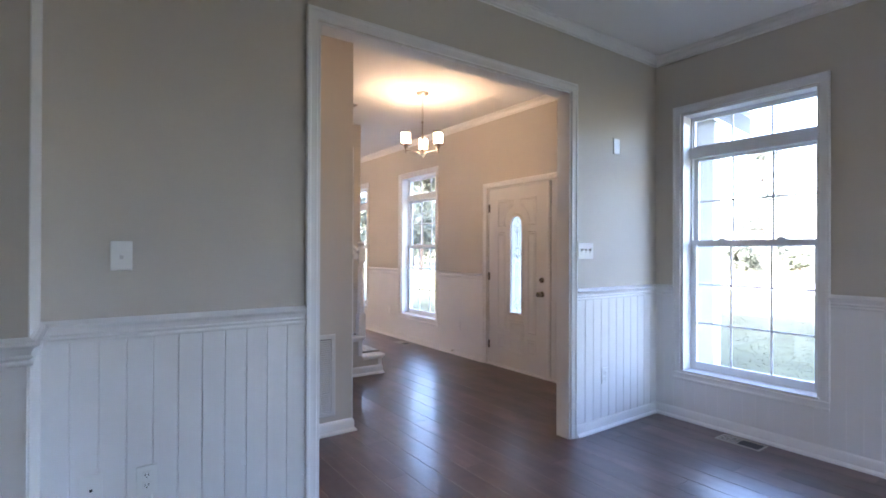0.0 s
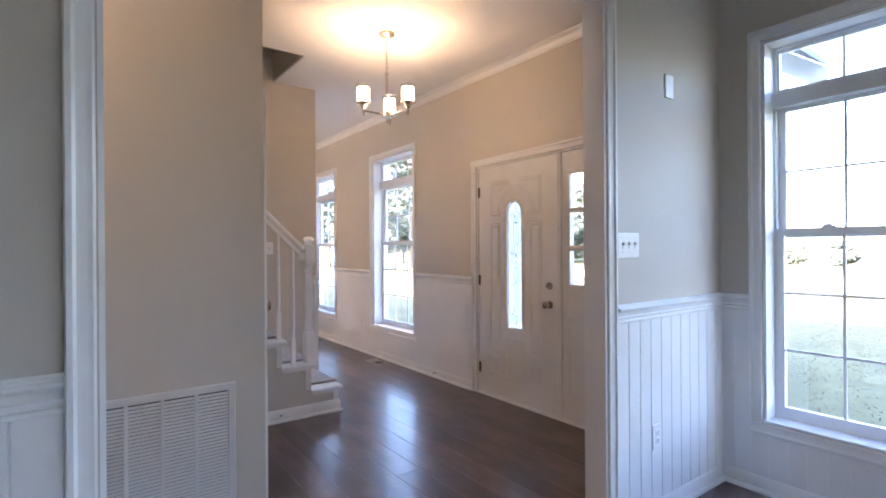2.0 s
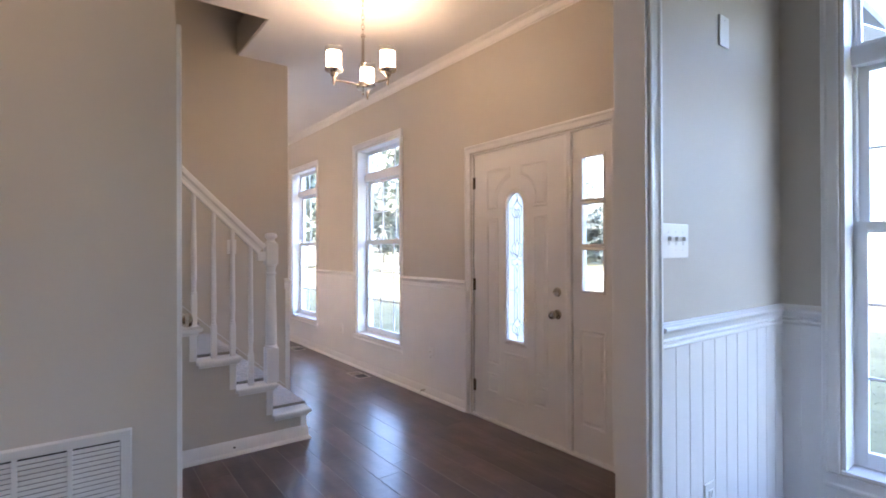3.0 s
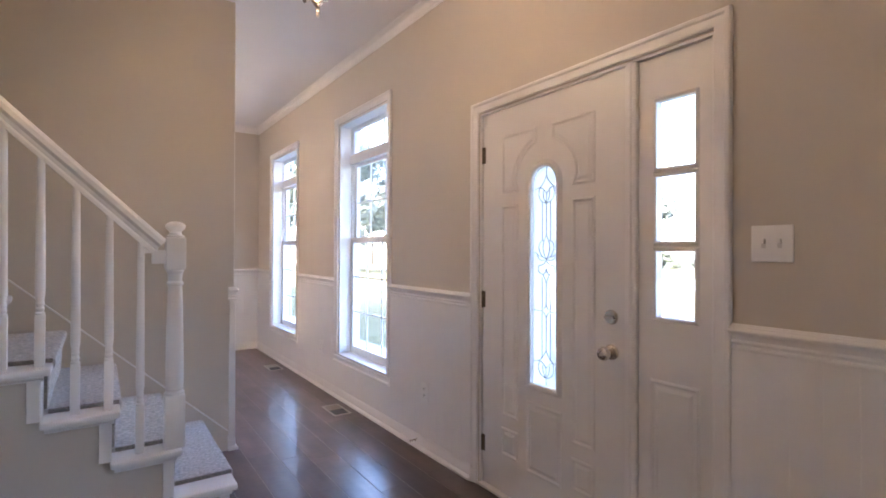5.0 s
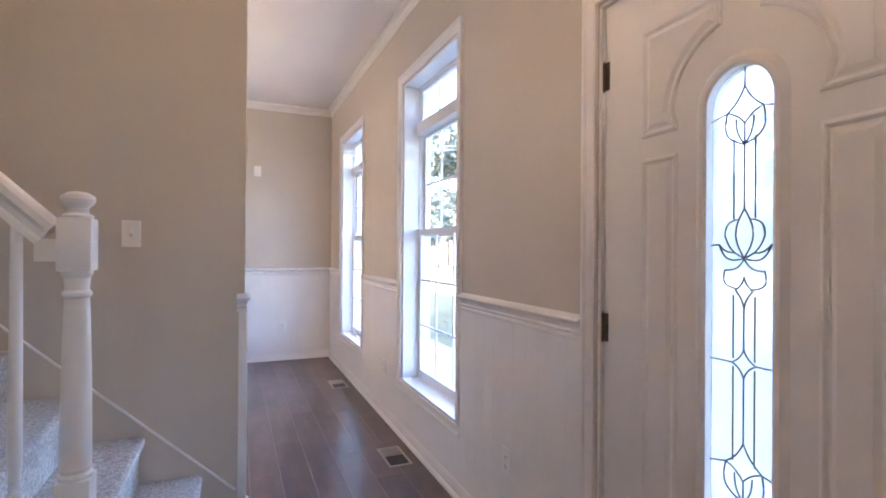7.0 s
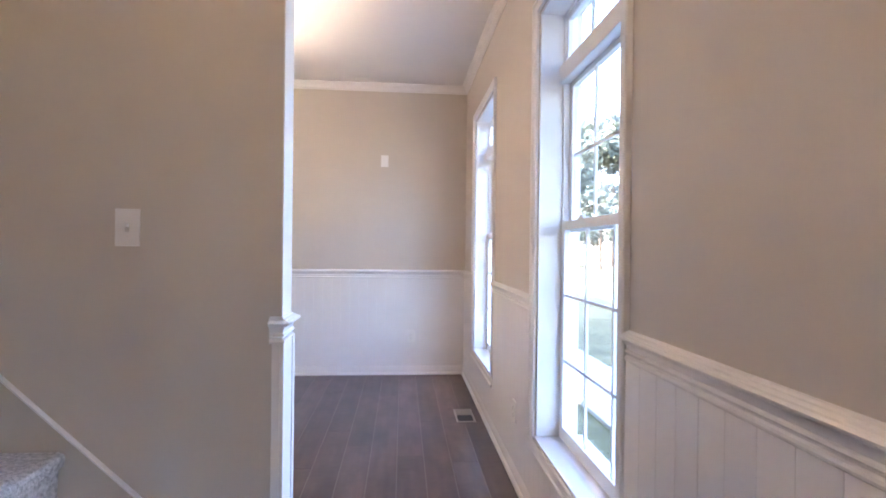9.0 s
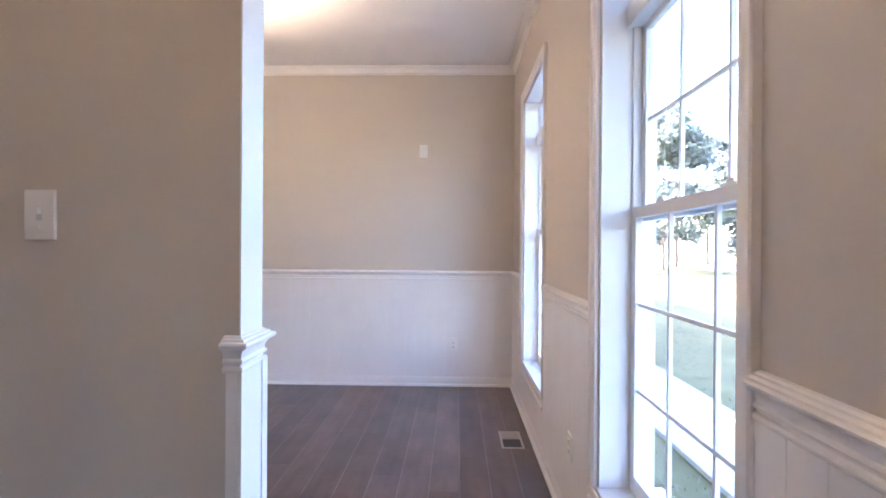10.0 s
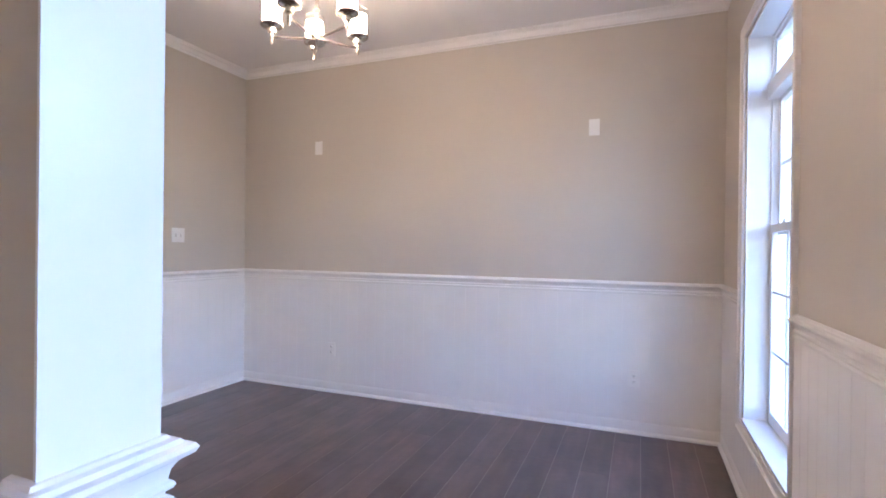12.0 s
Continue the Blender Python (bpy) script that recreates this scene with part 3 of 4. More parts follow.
    part("latch_plate", B(DX - 0.001, DC - DH - 0.004, 0.845, DX + 0.03, DC - DH - 0.001, 0.905), BRONZE, d)
    for z in (1.83, 1.03, 0.235):
        h = bmesh.new()
        for i in range(5):
            lathe(h, [(0.0065, 0.0005), (0.0065, 0.0175)], Matrix.Translation((DX - 0.005, DC + DH + 0.006, z - 0.045 + 0.018 * i)), 10)
        lathe(h, [(0.004, -0.006), (0.004, 0.096)], Matrix.Translation((DX - 0.005, DC + DH + 0.006, z - 0.045)), 8)
        box(h, DX - 0.001, DC + DH - 0.018, z - 0.045, DX + 0.001, DC + DH + 0.022, z + 0.045)
        part("hinge", h, BRONZE, d, "dark bronze butt hinge")
    part("threshold", B(XF - 0.01, DOOR[0], 0.0, XO + 0.05, DOOR[2], 0.016, 0.004), WHITE, d)
    return d


front_door()
# frame round door and sidelight
frame_set = thing("door_frame", "white entrance frame with mullion and moulded casing", "door frame", kind="structure")
casing([(XF, DOOR[2], 0), (XF, DOOR[2], DOOR[3]), (XF, DOOR[0], DOOR[3]), (XF, DOOR[0], 0)], (-1, 0, 0), frame_set)
part("jamb", B(XF + 0.004, DOOR[2] - 0.012, 0.016, XO, DOOR[2], DOOR[3] - 0.010), WHITE, frame_set)
part("jamb", B(XF + 0.004, DOOR[0], 0.016, XO, DOOR[0] + 0.008, DOOR[3] - 0.010), WHITE, frame_set)
part("head", B(XF + 0.004, DOOR[0], DOOR[3] - 0.010, XO, DOOR[2], DOOR[3]), WHITE, frame_set)
part("mullion", sweep(bmesh.new(), [(XF + 0.03, 3.594, 0.016), (XF + 0.03, 3.594, DOOR[3] - 0.010)], [(-0.026, -0.06), (-0.026, 0.024), (-0.020, 0.030), (-0.010, 0.030), (-0.004, 0.036), (0.004, 0.036), (0.010, 0.030), (0.020, 0.030), (0.026, 0.024), (0.026, -0.06)], (-1, 0, 0)), WHITE, frame_set)

side = thing("sidelight", "white entrance sidelight with three clear panes", "sidelight", kind="structure")
SY0, SY1 = 3.272, 3.566
lites = [(1.043, 1.300), (1.332, 1.586), (1.614, 1.876)]
LY0, LY1 = 3.335, 3.492
part("slab", slab_with_holes([SY0, SY1], [0.018, 2.050], [(LY0, a, LY1, b) for a, b in lites], XF + 0.02, XF + 0.06, "x"), DOORP, side)
for a, b in lites:
    part("lite_frame", sweep(bmesh.new(), [(XF + 0.02, LY0, b), (XF + 0.02, LY1, b), (XF + 0.02, LY1, a), (XF + 0.02, LY0, a)], [(0.003, -0.02), (0.003, 0.004), (-0.004, 0.007), (-0.010, 0.004), (-0.013, 0.0)], (-1, 0, 0), True), DOORP, side)
    g = part("pane", B(XF + 0.036, LY0, a, XF + 0.040, LY1, b), PANE, side)
    g.visible_shadow = False
door_panel([(LY1 + 0.020, 0.800), (LY1 + 0.020, 0.200), (LY0 - 0.012, 0.200), (LY0 - 0.012, 0.800)], XF + 0.02, side)


# ---- closet door under the stairs ----
closet = thing("door_2", "white closet door under the stairs, closed", "door", kind="structure")
CY0, CY1 = 3.530, 4.310
part("slab", B(XE + 0.002, CY0, 0.01, XE + 0.010, CY1, 2.03, 0.002), DOORP, closet)
casing([(XE, CY0, 0), (XE, CY0, 2.035), (XE, CY1, 2.035), (XE, CY1, 0)], (1, 0, 0), closet)
part("door_knob", lathe(bmesh.new(), [(0, 0), (0.031, 0), (0.031, 0.004), (0.014, 0.010), (0.012, 0.028), (0.024, 0.036), (0.028, 0.048), (0.024, 0.060), (0.010, 0.064), (0, 0.064)], Matrix.Translation((XE + 0.010, CY0 + 0.060, 1.040)) @ Matrix.Rotation(radians(90), 4, "Y"), 24), NICKEL, closet, "satin nickel knob", True)


# ---- return-air grille ----
def return_grille(x0, x1, z0, z1):
    g = thing("return_air_grille", "white louvred return-air grille low on the wall", "vent grille", pose(x0, YG, z0))
    g.matrix_world = Matrix()
    y = YG
    f = bmesh.new()
    sweep(f, [(x1, y, z0), (x1, y, z1), (x0, y, z1), (x0, y, z0)], [(0.0, 0), (0.0, 0.003), (0.006, 0.009), (0.032, 0.009), (0.034, 0.004), (0.034, 0)], (0, -1, 0), True)
    part("frame", f, GRILLE, g)
    # black sheet behind the slats, in place of a shaded duct
    part("shade_backing", B(x0 + 0.034, y - 0.0025, z0 + 0.034, x1 - 0.034, y - 0.001, z1 - 0.034), SLOT, g)
    cols = 4
    pitch = (x1 - x0 - 0.068) / cols
    for i in range(1, cols):
        xx = x0 + 0.034 + pitch * i
        part("divider", B(xx - 0.007, y - 0.009, z0 + 0.034, xx + 0.007, y - 0.002, z1 - 0.034, 0.001), GRILLE, g)
    n = 34
    me = None
    for j in range(n):
        zz = z0 + 0.036 + (z1 - z0 - 0.074) * (j + 0.5) / n
        if me is None:
            bm = bmesh.new()
            v = [bm.verts.new(q) for q in ((x0 + 0.034, y - 0.0030, 0.0060), (x0 + 0.034, y - 0.0085, -0.0050), (x0 + 0.034, y - 0.0076, -0.0058), (x0 + 0.034, y - 0.0026, 0.0050),
                                           (x1 - 0.034, y - 0.0030, 0.0060), (x1 - 0.034, y - 0.0085, -0.0050), (x1 - 0.034, y - 0.0076, -0.0058), (x1 - 0.034, y - 0.0026, 0.0050))]
            for q in ((0, 1, 5, 4), (1, 2, 6, 5), (2, 3, 7, 6), (3, 0, 4, 7), (0, 3, 2, 1), (4, 5, 6, 7)):
                bm.faces.new([v[i] for i in q])
            s = part("slat", bm, GRILLE, g)
            me = s.data
        else:
            s = new("slat", me)
            s.parent = g
        s.location = (0, 0, zz)
    return g


return_grille(0.980, 1.568, 0.132, 0.722)


# ---- plates, switches, outlets ----
def plate(kind, gangs, centre, facing, label):
    """A wall plate whose face looks along facing (degrees about z; 0 looks along -y)."""
    w, h = 0.074 + 0.046 * (gangs - 1), 0.117
    names = {"switch": ("light_switch", "light switch"), "outlet": ("power_outlet", "outlet"), "blank": ("blank_wall_plate", "wall plate"), "jack": ("phone_jack", "wall jack")}
    t = thing(names[kind][0], label, names[kind][1], pose(*centre, 0, 0, facing))
    part("plate", B(-w / 2, -0.0075, -h / 2, w / 2, 0, h / 2, 0.0030), PLATE, t)
    for g in range(gangs):
        x = (g - (gangs - 1) / 2) * 0.046
        if kind == "switch":
            part("toggle", B(x - 0.0055, -0.019, 0.001, x + 0.0055, -0.005, 0.015, 0.002), PLATE, t)
            part("slot", B(x - 0.0065, -0.0080, -0.014, x + 0.0065, -0.0070, 0.014), GRILLE, t)
        if kind == "outlet":
            for s in (-1, 1):
                r = part("receptacle", B(x - 0.016, -0.0105, s * 0.020 - 0.014, x + 0.016, -0.005, s * 0.020 + 0.014, 0.002), PLATE, t)
                for dx in (-0.006, 0.006):
                    part("slot", B(x + dx - 0.0012, -0.0112, s * 0.020 - 0.002, x + dx + 0.0012, -0.0103, s * 0.020 + 0.007), SLOT, r)
                part("ground_slot", B(x - 0.002, -0.0112, s * 0.020 - 0.010, x + 0.002, -0.0103, s * 0.020 - 0.006), SLOT, r)
        if kind == "jack":
            part("socket", B(x - 0.005, -0.0090, -0.006, x + 0.005, -0.0070, 0.004), SLOT, t)
        if kind != "outlet":
            for s in (-1, 1):
                part("screw", lathe(bmesh.new(), [(0, 0), (0.003, 0), (0.0025, 0.001), (0, 0.001)], Matrix.Translation((x, -0.0075, s * 0.030 if kind == "switch" else s * 0.042)) @ Matrix.Rotation(radians(90), 4, "X"), 8), PLATE, t)
    return t


plate("switch", 1, (0.222, YS, 1.300), 0, "white single toggle switch on greige wall")
plate("outlet", 1, (0.312, YS - 0.010, 0.396), 0, "white duplex outlet on beadboard wainscot")
plate("jack", 1, (0.128, YS - 0.010, 0.404), 0, "white phone jack plate on beadboard wainscot")
plate("switch", 3, (3.046, YS, 1.328), 0, "white triple toggle switch beside the opening")
plate("blank", 1, (3.408, YS, 2.130), 0, "white blank plate high on the wall")
plate("outlet", 1, (3.258, YS - 0.010, 0.400), 0, "white duplex outlet on beadboard wainscot")
plate("switch", 2, (XF, 3.080, 1.322), -90, "white double toggle switch beside the sidelight")
plate("outlet", 1, (XF - 0.010, 5.090, 0.385), -90, "white duplex outlet on front wainscot")
plate("outlet", 1, (XF - 0.010, 6.92, 0.385), -90, "white duplex outlet between the windows")
plate("switch", 1, (2.455, YW, 1.335), 0, "white single toggle switch on the stair wall")
plate("blank", 1, (3.120, YD, 2.152), 0, "white blank sconce plate high on the wall")
plate("blank", 1, (0.765, YD, 2.150), 0, "white blank sconce plate high on the wall")
plate("outlet", 1, (0.930, YD - 0.010, 0.375), 0, "white duplex outlet on dining wainscot")
plate("outlet", 1, (3.405, YD - 0.010, 0.383), 0, "white duplex outlet on dining wainscot")
plate("switch", 2, (XD, 8.520, 1.353), 90, "white double switch plate on dining side wall")


# ---- floor registers ----
def register(x, y):
    r = thing("floor_register", "tan metal floor register set in dark floor", "floor vent", pose(x, y, 0.0005), "floor registers")
    f = bmesh.new()
    sweep(f, [(-0.072, -0.145, 0), (0.072, -0.145, 0), (0.072, 0.145, 0), (-0.072, 0.145, 0)], [(0, 0), (0, 0.002), (0.003, 0.004), (0.013, 0.004), (0.015, 0)], (0, 0, 1), True)
    part("frame", f, VENT, r)
    # flat black sheet on the floor gives the duct's darkness
    part("duct_shade_sheet", B(-0.058, -0.131, 0.0003, 0.058, 0.131, 0.001), SLOT, r)
    for i in range(10):
        yy = 0.010 + 0.0125 * i
        part("slat", B(-0.058, yy - 0.0026, 0.001, 0.058, yy + 0.0026, 0.0035), VENT, r)
    return r


for x, y in ((3.795, 7.990), (3.795, 6.210), (3.815, 1.680)):
    register(x, y)
hole = thing("cable_hole_cap", "small dark cable hole in the stair baseboard", "cable hole", pose(2.232, YSTAIR - 0.0142, 0.05))
part("cap", lathe(bmesh.new(), [(0, 0), (0.007, 0), (0.006, 0.003), (0, 0.003)], Matrix.Rotation(radians(90), 4, "X"), 14), SLOT, hole)
ds = thing("door_stop", "small spring door stop on the baseboard", "door stop", pose(XF - 0.014, 5.18, 0.055))
coil = bmesh.new()
tube(coil, [(-0.004 - 0.06 * i / 60, 0.006 * math.cos(i * 0.9), 0.006 * math.sin(i * 0.9)) for i in range(61)], 0.0013, 5)
part("spring", coil, NICKEL, ds)
part("tip", lathe(bmesh.new(), [(0, 0), (0.007, 0), (0.008, 0.008), (0.006, 0.012), (0, 0.012)], Matrix.Translation((-0.062, 0, 0)) @ Matrix.Rotation(radians(-90), 4, "Y"), 12), PLATE, ds)


# ---- stairs ----
def stairs():
    st = thing("staircase", "white staircase with grey carpet runner and closed stringer", "stairs")
    n = 13
    y0 = YSTAIR
    outline = [(NOSE0 - 0.035, 0.0)]
    for i in range(n):
        xr = NOSE0 - 0.035 - RUN * i
        outline += [(xr, RISE * (i + 1) - 0.03), (xr - RUN, RISE * (i + 1) - 0.03)]
    outline.append((outline[-1][0], 0.0))
    stringer = bmesh.new()
    face = stringer.faces.new([stringer.verts.new((x, y0, z)) for x, z in outline])
    ext = bmesh.ops.extrude_face_region(stringer, geom=[face])
    bmesh.ops.translate(stringer, verts=[g for g in ext["geom"] if isinstance(g, bmesh.types.BMVert)], vec=(0, YW - 0.002 - y0, 0))
    part("carriage", stringer, WALL, st, "greige painted stair side")
    for i in range(n):
        xn = NOSE0 - RUN * i
        z = RISE * (i + 1)
        # wooden tread end with its return nosing
        t = bmesh.new()
        box(t, xn - RUN - 0.035, y0 - 0.030, z - 0.028, xn, y0 + 0.115, z, 0.010)
        tr = part("tread", t, WHITE, st)
        cove = bmesh.new()
        sweep(cove, [(xn - RUN - 0.020, y0, z - 0.028), (xn - 0.022, y0, z - 0.028)], [(0, 0), (-0.022, 0), (-0.019, -0.008), (-0.010, -0.013), (-0.008, -0.020), (0, -0.022)], (0, 0, 1))
        part("cove_molding", cove, WHITE, tr)
        # bracket strip up the face of the riser
        br = bmesh.new()
        box(br, xn - 0.075, y0 - 0.010, z - RISE + 0.002 if i else 0.094, xn - 0.033, y0 + 0.002, z - 0.028, 0.002)
        part("bracket", br, WHITE, tr)
        part("riser", B(xn - 0.036, y0 + 0.001, z - RISE, xn - 0.031, y0 + 0.112, z - 0.028), WHITE, st)
        # carpet
        c = bmesh.new()
        prof = [(xn - RUN - 0.03, z + 0.001), (xn - RUN - 0.03, z + 0.020), (xn - 0.012, z + 0.020), (xn + 0.004, z + 0.013), (xn + 0.008, z), (xn + 0.004, z - 0.022), (xn - 0.012, z - 0.034), (xn - 0.018, z - RISE + 0.021), (xn - 0.0305, z - RISE + 0.021), (xn - 0.0305, z - 0.03), (xn - 0.0005, z - 0.025), (xn - 0.0005, z + 0.001)]
        a = [c.verts.new((x, y0 + 0.115, zz)) for x, zz in prof]
        b = [c.verts.new((x, YW - 0.016, zz)) for x, zz in prof]
        for k in range(len(prof)):
            c.faces.new((a[k], a[(k + 1) % len(prof)], b[(k + 1) % len(prof)], b[k]))
        c.faces.new(a)
        c.faces.new(b[::-1])
        co = part("carpet", c, CARPET, st, "grey cut-pile carpet runner")
        e = bmesh.new()
        for x0, z0, x1, z1 in ((xn - RUN - 0.015, z + 0.001, xn - 0.002, z + 0.017), (xn - 0.030, z - RISE + 0.022, xn - 0.019, z - 0.036)):
            box(e, x0, y0 + 0.108, z0, x1, y0 + 0.116, z1)
        part("carpet_edge", e, CARPET_EDGE, co, "dark cut carpet edge")
    # skirt board on the wall
    sk = bmesh.new()
    sl = RISE / RUN
    xa, xb = 2.89, XW
    za = 0.130
    prof = [(xa, 0.0), (xa, za), (xb, za + (xa - xb) * 0.93), (xb, 0.0)]
    a = [sk.verts.new((x, YW - 0.014, z)) for x, z in prof]
    b = [sk.verts.new((x, YW, z)) for x, z in prof]
    for k in range(4):
        sk.faces.new((a[k], a[(k + 1) % 4], b[(k + 1) % 4], b[k]))
    sk.faces.new(a)
    sk.faces.new(b[::-1])
    board = part("skirt_board", sk, WALL, st, "greige painted skirt board")
    bead = bmesh.new()
    sweep(bead, [(xa, YW, za), (xb, YW, za + (xa - xb) * 0.93)], [(-0.002, 0.0), (0.005, 0.0), (0.005, 0.017), (-0.002, 0.019)], (0, -1, 0))
    part("cap_bead", bead, WHITE, board, "white cap bead")
    return st


stairs()


def square(bm, cx, cy, half, z0, z1, bevel=0.003):
    return box(bm, cx - half, cy - half, z0, cx + half, cy + half, z1, bevel)


railing = thing("stair_railing", "white turned stair railing with newel post", "stair railing")
NX, NY = 2.482, 4.903
nz = RISE * 2
nw = bmesh.new()
square(nw, NX, NY, 0.040, nz, 0.650)
lathe(nw, [(0.040, 0.648), (0.041, 0.660), (0.034, 0.668), (0.037, 0.678), (0.035, 0.688), (0.037, 0.70), (0.0365, 0.78), (0.034, 0.95), (0.030, 1.10), (0.028, 1.135), (0.034, 1.142), (0.034, 1.150), (0.028, 1.158), (0.030, 1.19), (0.036, 1.200), (0.036, 1.210)], Matrix.Translation((NX, NY, 0)), 28)
square(nw, NX, NY, 0.040, 1.208, 1.352, 0.008)
lathe(nw, [(0.034, 1.350), (0.038, 1.358), (0.026, 1.366), (0.024, 1.378), (0.038, 1.392), (0.041, 1.402), (0.038, 1.412), (0.022, 1.422), (0, 1.425)], Matrix.Translation((NX, NY, 0)), 28)
part("newel_post", nw, WHITE, railing, "white turned newel post", True)
slope = 0.97
rail_z = lambda x: 1.340 + (2.442 - x) * slope
hr = bmesh.new()
RP = [(-0.020, -0.062), (-0.020, -0.052), (-0.014, -0.046), (-0.016, -0.034), (-0.029, -0.024), (-0.030, -0.010), (-0.022, -0.001), (0, 0.003), (0.022, -0.001), (0.030, -0.010), (0.029, -0.024), (0.016, -0.034), (0.014, -0.046), (0.020, -0.052), (0.020, -0.062)]
x_far = XE - 0.03
sweep(hr, [(x_far, NY, rail_z(x_far)), (2.445, NY, rail_z(2.445))], [(s, o * 1.25) for s, o in RP], Vector((slope, 0, 1)).normalized())
box(hr, 2.39, NY - 0.018, rail_z(2.442) - 0.105, 2.444, NY + 0.018, rail_z(2.442) - 0.045, 0.003)
part("handrail", hr, WHITE, railing, "", True)


def baluster(x, base):
    top = rail_z(x) - 0.070
    bm = bmesh.new()
    square(bm, x, NY, 0.0165, base, base + 0.205, 0.002)
    lathe(bm, [(0.016, base + 0.203), (0.017, base + 0.212), (0.012, base + 0.218), (0.0155, base + 0.228), (0.012, base + 0.238), (0.015, base + 0.25), (0.0125, base + 0.262), (0.0165, base + 0.285), (0.0165, base + 0.33), (0.0125, top - 0.02), (0.011, top + 0.02)], Matrix.Translation((x, NY, 0)), 16)
    part("baluster", bm, WHITE, railing, "", True)


for k in range(6):
    x = 2.350 - 0.1135 * k
    step = math.floor((NOSE0 - x) / RUN)
    baluster(x, RISE * (step + 1))

# ---- cased end of the stair wall ----
end = thing("wall_end_casing", "white cased end of the stair wall with panel", "wall trim", kind="structure")
part("face_board", B(XEND, YW - 0.001, 1.052, XEND + 0.004, YW2 + 0.001, ZC - 0.001), WHITE, end)
lower = bmesh.new()
box(lower, XEND - 0.026, YW - 0.012, 0.0, XEND, YW, 0.984, 0.002)
box(lower, XEND, YW - 0.012, 0.0, XEND + 0.012, YW2 + 0.010, 0.984, 0.002)
part("wainscot_post", lower, WHITE, end)
part("stile", B(XEND + 0.012, YW2 - 0.022, 0.10, XEND + 0.016, YW2 + 0.010, 0.980, 0.001), WHITE, end)
pier_end = thing("pier_end_casing", "white cased edge of the wall pier", "wall trim", kind="structure")
part("face_board", B(-0.03, 2.009, 1.052, -0.026, YS - 0.001, ZC - 0.08), WHITE, pier_end)
part("wainscot_board", B(-0.03, 2.009, 0.094, -0.024, YS - 0.011, 0.984), WHITE, pier_end)


# ---- chandeliers ----
def chandelier(x, y, hub, arms, radius, turn, glow, label):
    c = thing("chandelier", label, "chandelier", pose(x, y, 0))
    at = lambda z: Matrix.Translation((0, 0, z))
    part("canopy", lathe(bmesh.new(), [(0, ZC - 0.034), (0.018, ZC - 0.034), (0.026, ZC - 0.026), (0.058, ZC - 0.018), (0.064, ZC - 0.006), (0.064, ZC), (0, ZC)], None, 32), NICKEL, c, "", True)
    rod = [(0.009, hub + 0.02), (0.009, hub + 0.130), (0.015, hub + 0.134), (0.016, hub + 0.142), (0.014, hub + 0.150), (0.009, hub + 0.154), (0.009, hub + 0.298), (0.015, hub + 0.302), (0.015, hub + 0.312), (0.006, hub + 0.32)]
    part("stem", lathe(bmesh.new(), rod, None, 14), NICKEL, c, "", True)
    # chain up to the canopy
    top, z, k = ZC - 0.034, hub + 0.318, 0
    while z < top - 0.01:
        ring = [Vector((0.009 * math.cos(a) * (k % 2), 0.009 * math.cos(a) * (1 - k % 2), z + 0.017 + 0.019 * math.sin(a))) for a in [2 * math.pi * i / 14 for i in range(15)]]
        part("chain_link", tube(bmesh.new(), ring, 0.0022, 6), NICKEL, c, "", True)
        z += 0.029
        k += 1
    part("hub", lathe(bmesh.new(), [(0, hub - 0.022), (0.040, hub - 0.022), (0.044, hub - 0.016), (0.040, hub - 0.010), (0.030, hub - 0.008), (0.030, hub + 0.018), (0.022, hub + 0.024), (0.010, hub + 0.032), (0, hub + 0.034)], None, 28), NICKEL, c, "", True)
    part("finial", lathe(bmesh.new(), [(0, hub - 0.062), (0.006, hub - 0.058), (0.007, hub - 0.052), (0.003, hub - 0.046), (0.003, hub - 0.022)], None, 12), NICKEL, c, "", True)
    for i in range(arms):
        a = radians(turn) + 2 * math.pi * i / arms
        d = Vector((math.cos(a), math.sin(a), 0))
        arm = bmesh.new()
        tube(arm, [d * 0.028 + Vector((0, 0, hub)), d * (radius * 0.6) + Vector((0, 0, hub + 0.004)), d * radius + Vector((0, 0, hub + 0.008))], 0.0068, 10)
        part("arm", arm, NICKEL, c, "", True)
        m = Matrix.Translation(d * radius)
        cup = lathe(bmesh.new(), [(0, hub - 0.028), (0.006, hub - 0.026), (0.009, hub + 0.012), (0.009, hub + 0.026), (0.020, hub + 0.028), (0.021, hub + 0.050), (0.046, hub + 0.055), (0.053, hub + 0.060), (0.054, hub + 0.067), (0.050, hub + 0.069), (0, hub + 0.069)], m, 24)
        part("socket_cup", cup, NICKEL, c, "", True)
        z0 = hub + 0.070
        inner = lathe(bmesh.new(), [(0.038, z0), (0.0435, z0 + 0.005), (0.0435, z0 + 0.100), (0.0405, z0 + 0.100), (0.0405, z0 + 0.007), (0.036, z0 + 0.004)], m, 28)
        sh = part("shade", inner, glow, c, "lit frosted white glass shade", True)
        outer = lathe(bmesh.new(), [(0.050, z0), (0.0525, z0 + 0.002), (0.0525, z0 + 0.122), (0.0535, z0 + 0.125), (0.0510, z0 + 0.125), (0.0510, z0 + 0.002)], m, 28)
        part("outer_glass", outer, SHADE_CLEAR, sh, "clear outer glass cylinder", True)
    return c


chandelier(2.850, 4.270, 2.318, 3, 0.186, 54, LAMP_ON, "three-light brushed nickel chandelier with lit shades")
chandelier(1.985, 7.535, 2.266, 5, 0.215, 129, LAMP_BRIGHT, "five-light brushed nickel chandelier with lit shades")


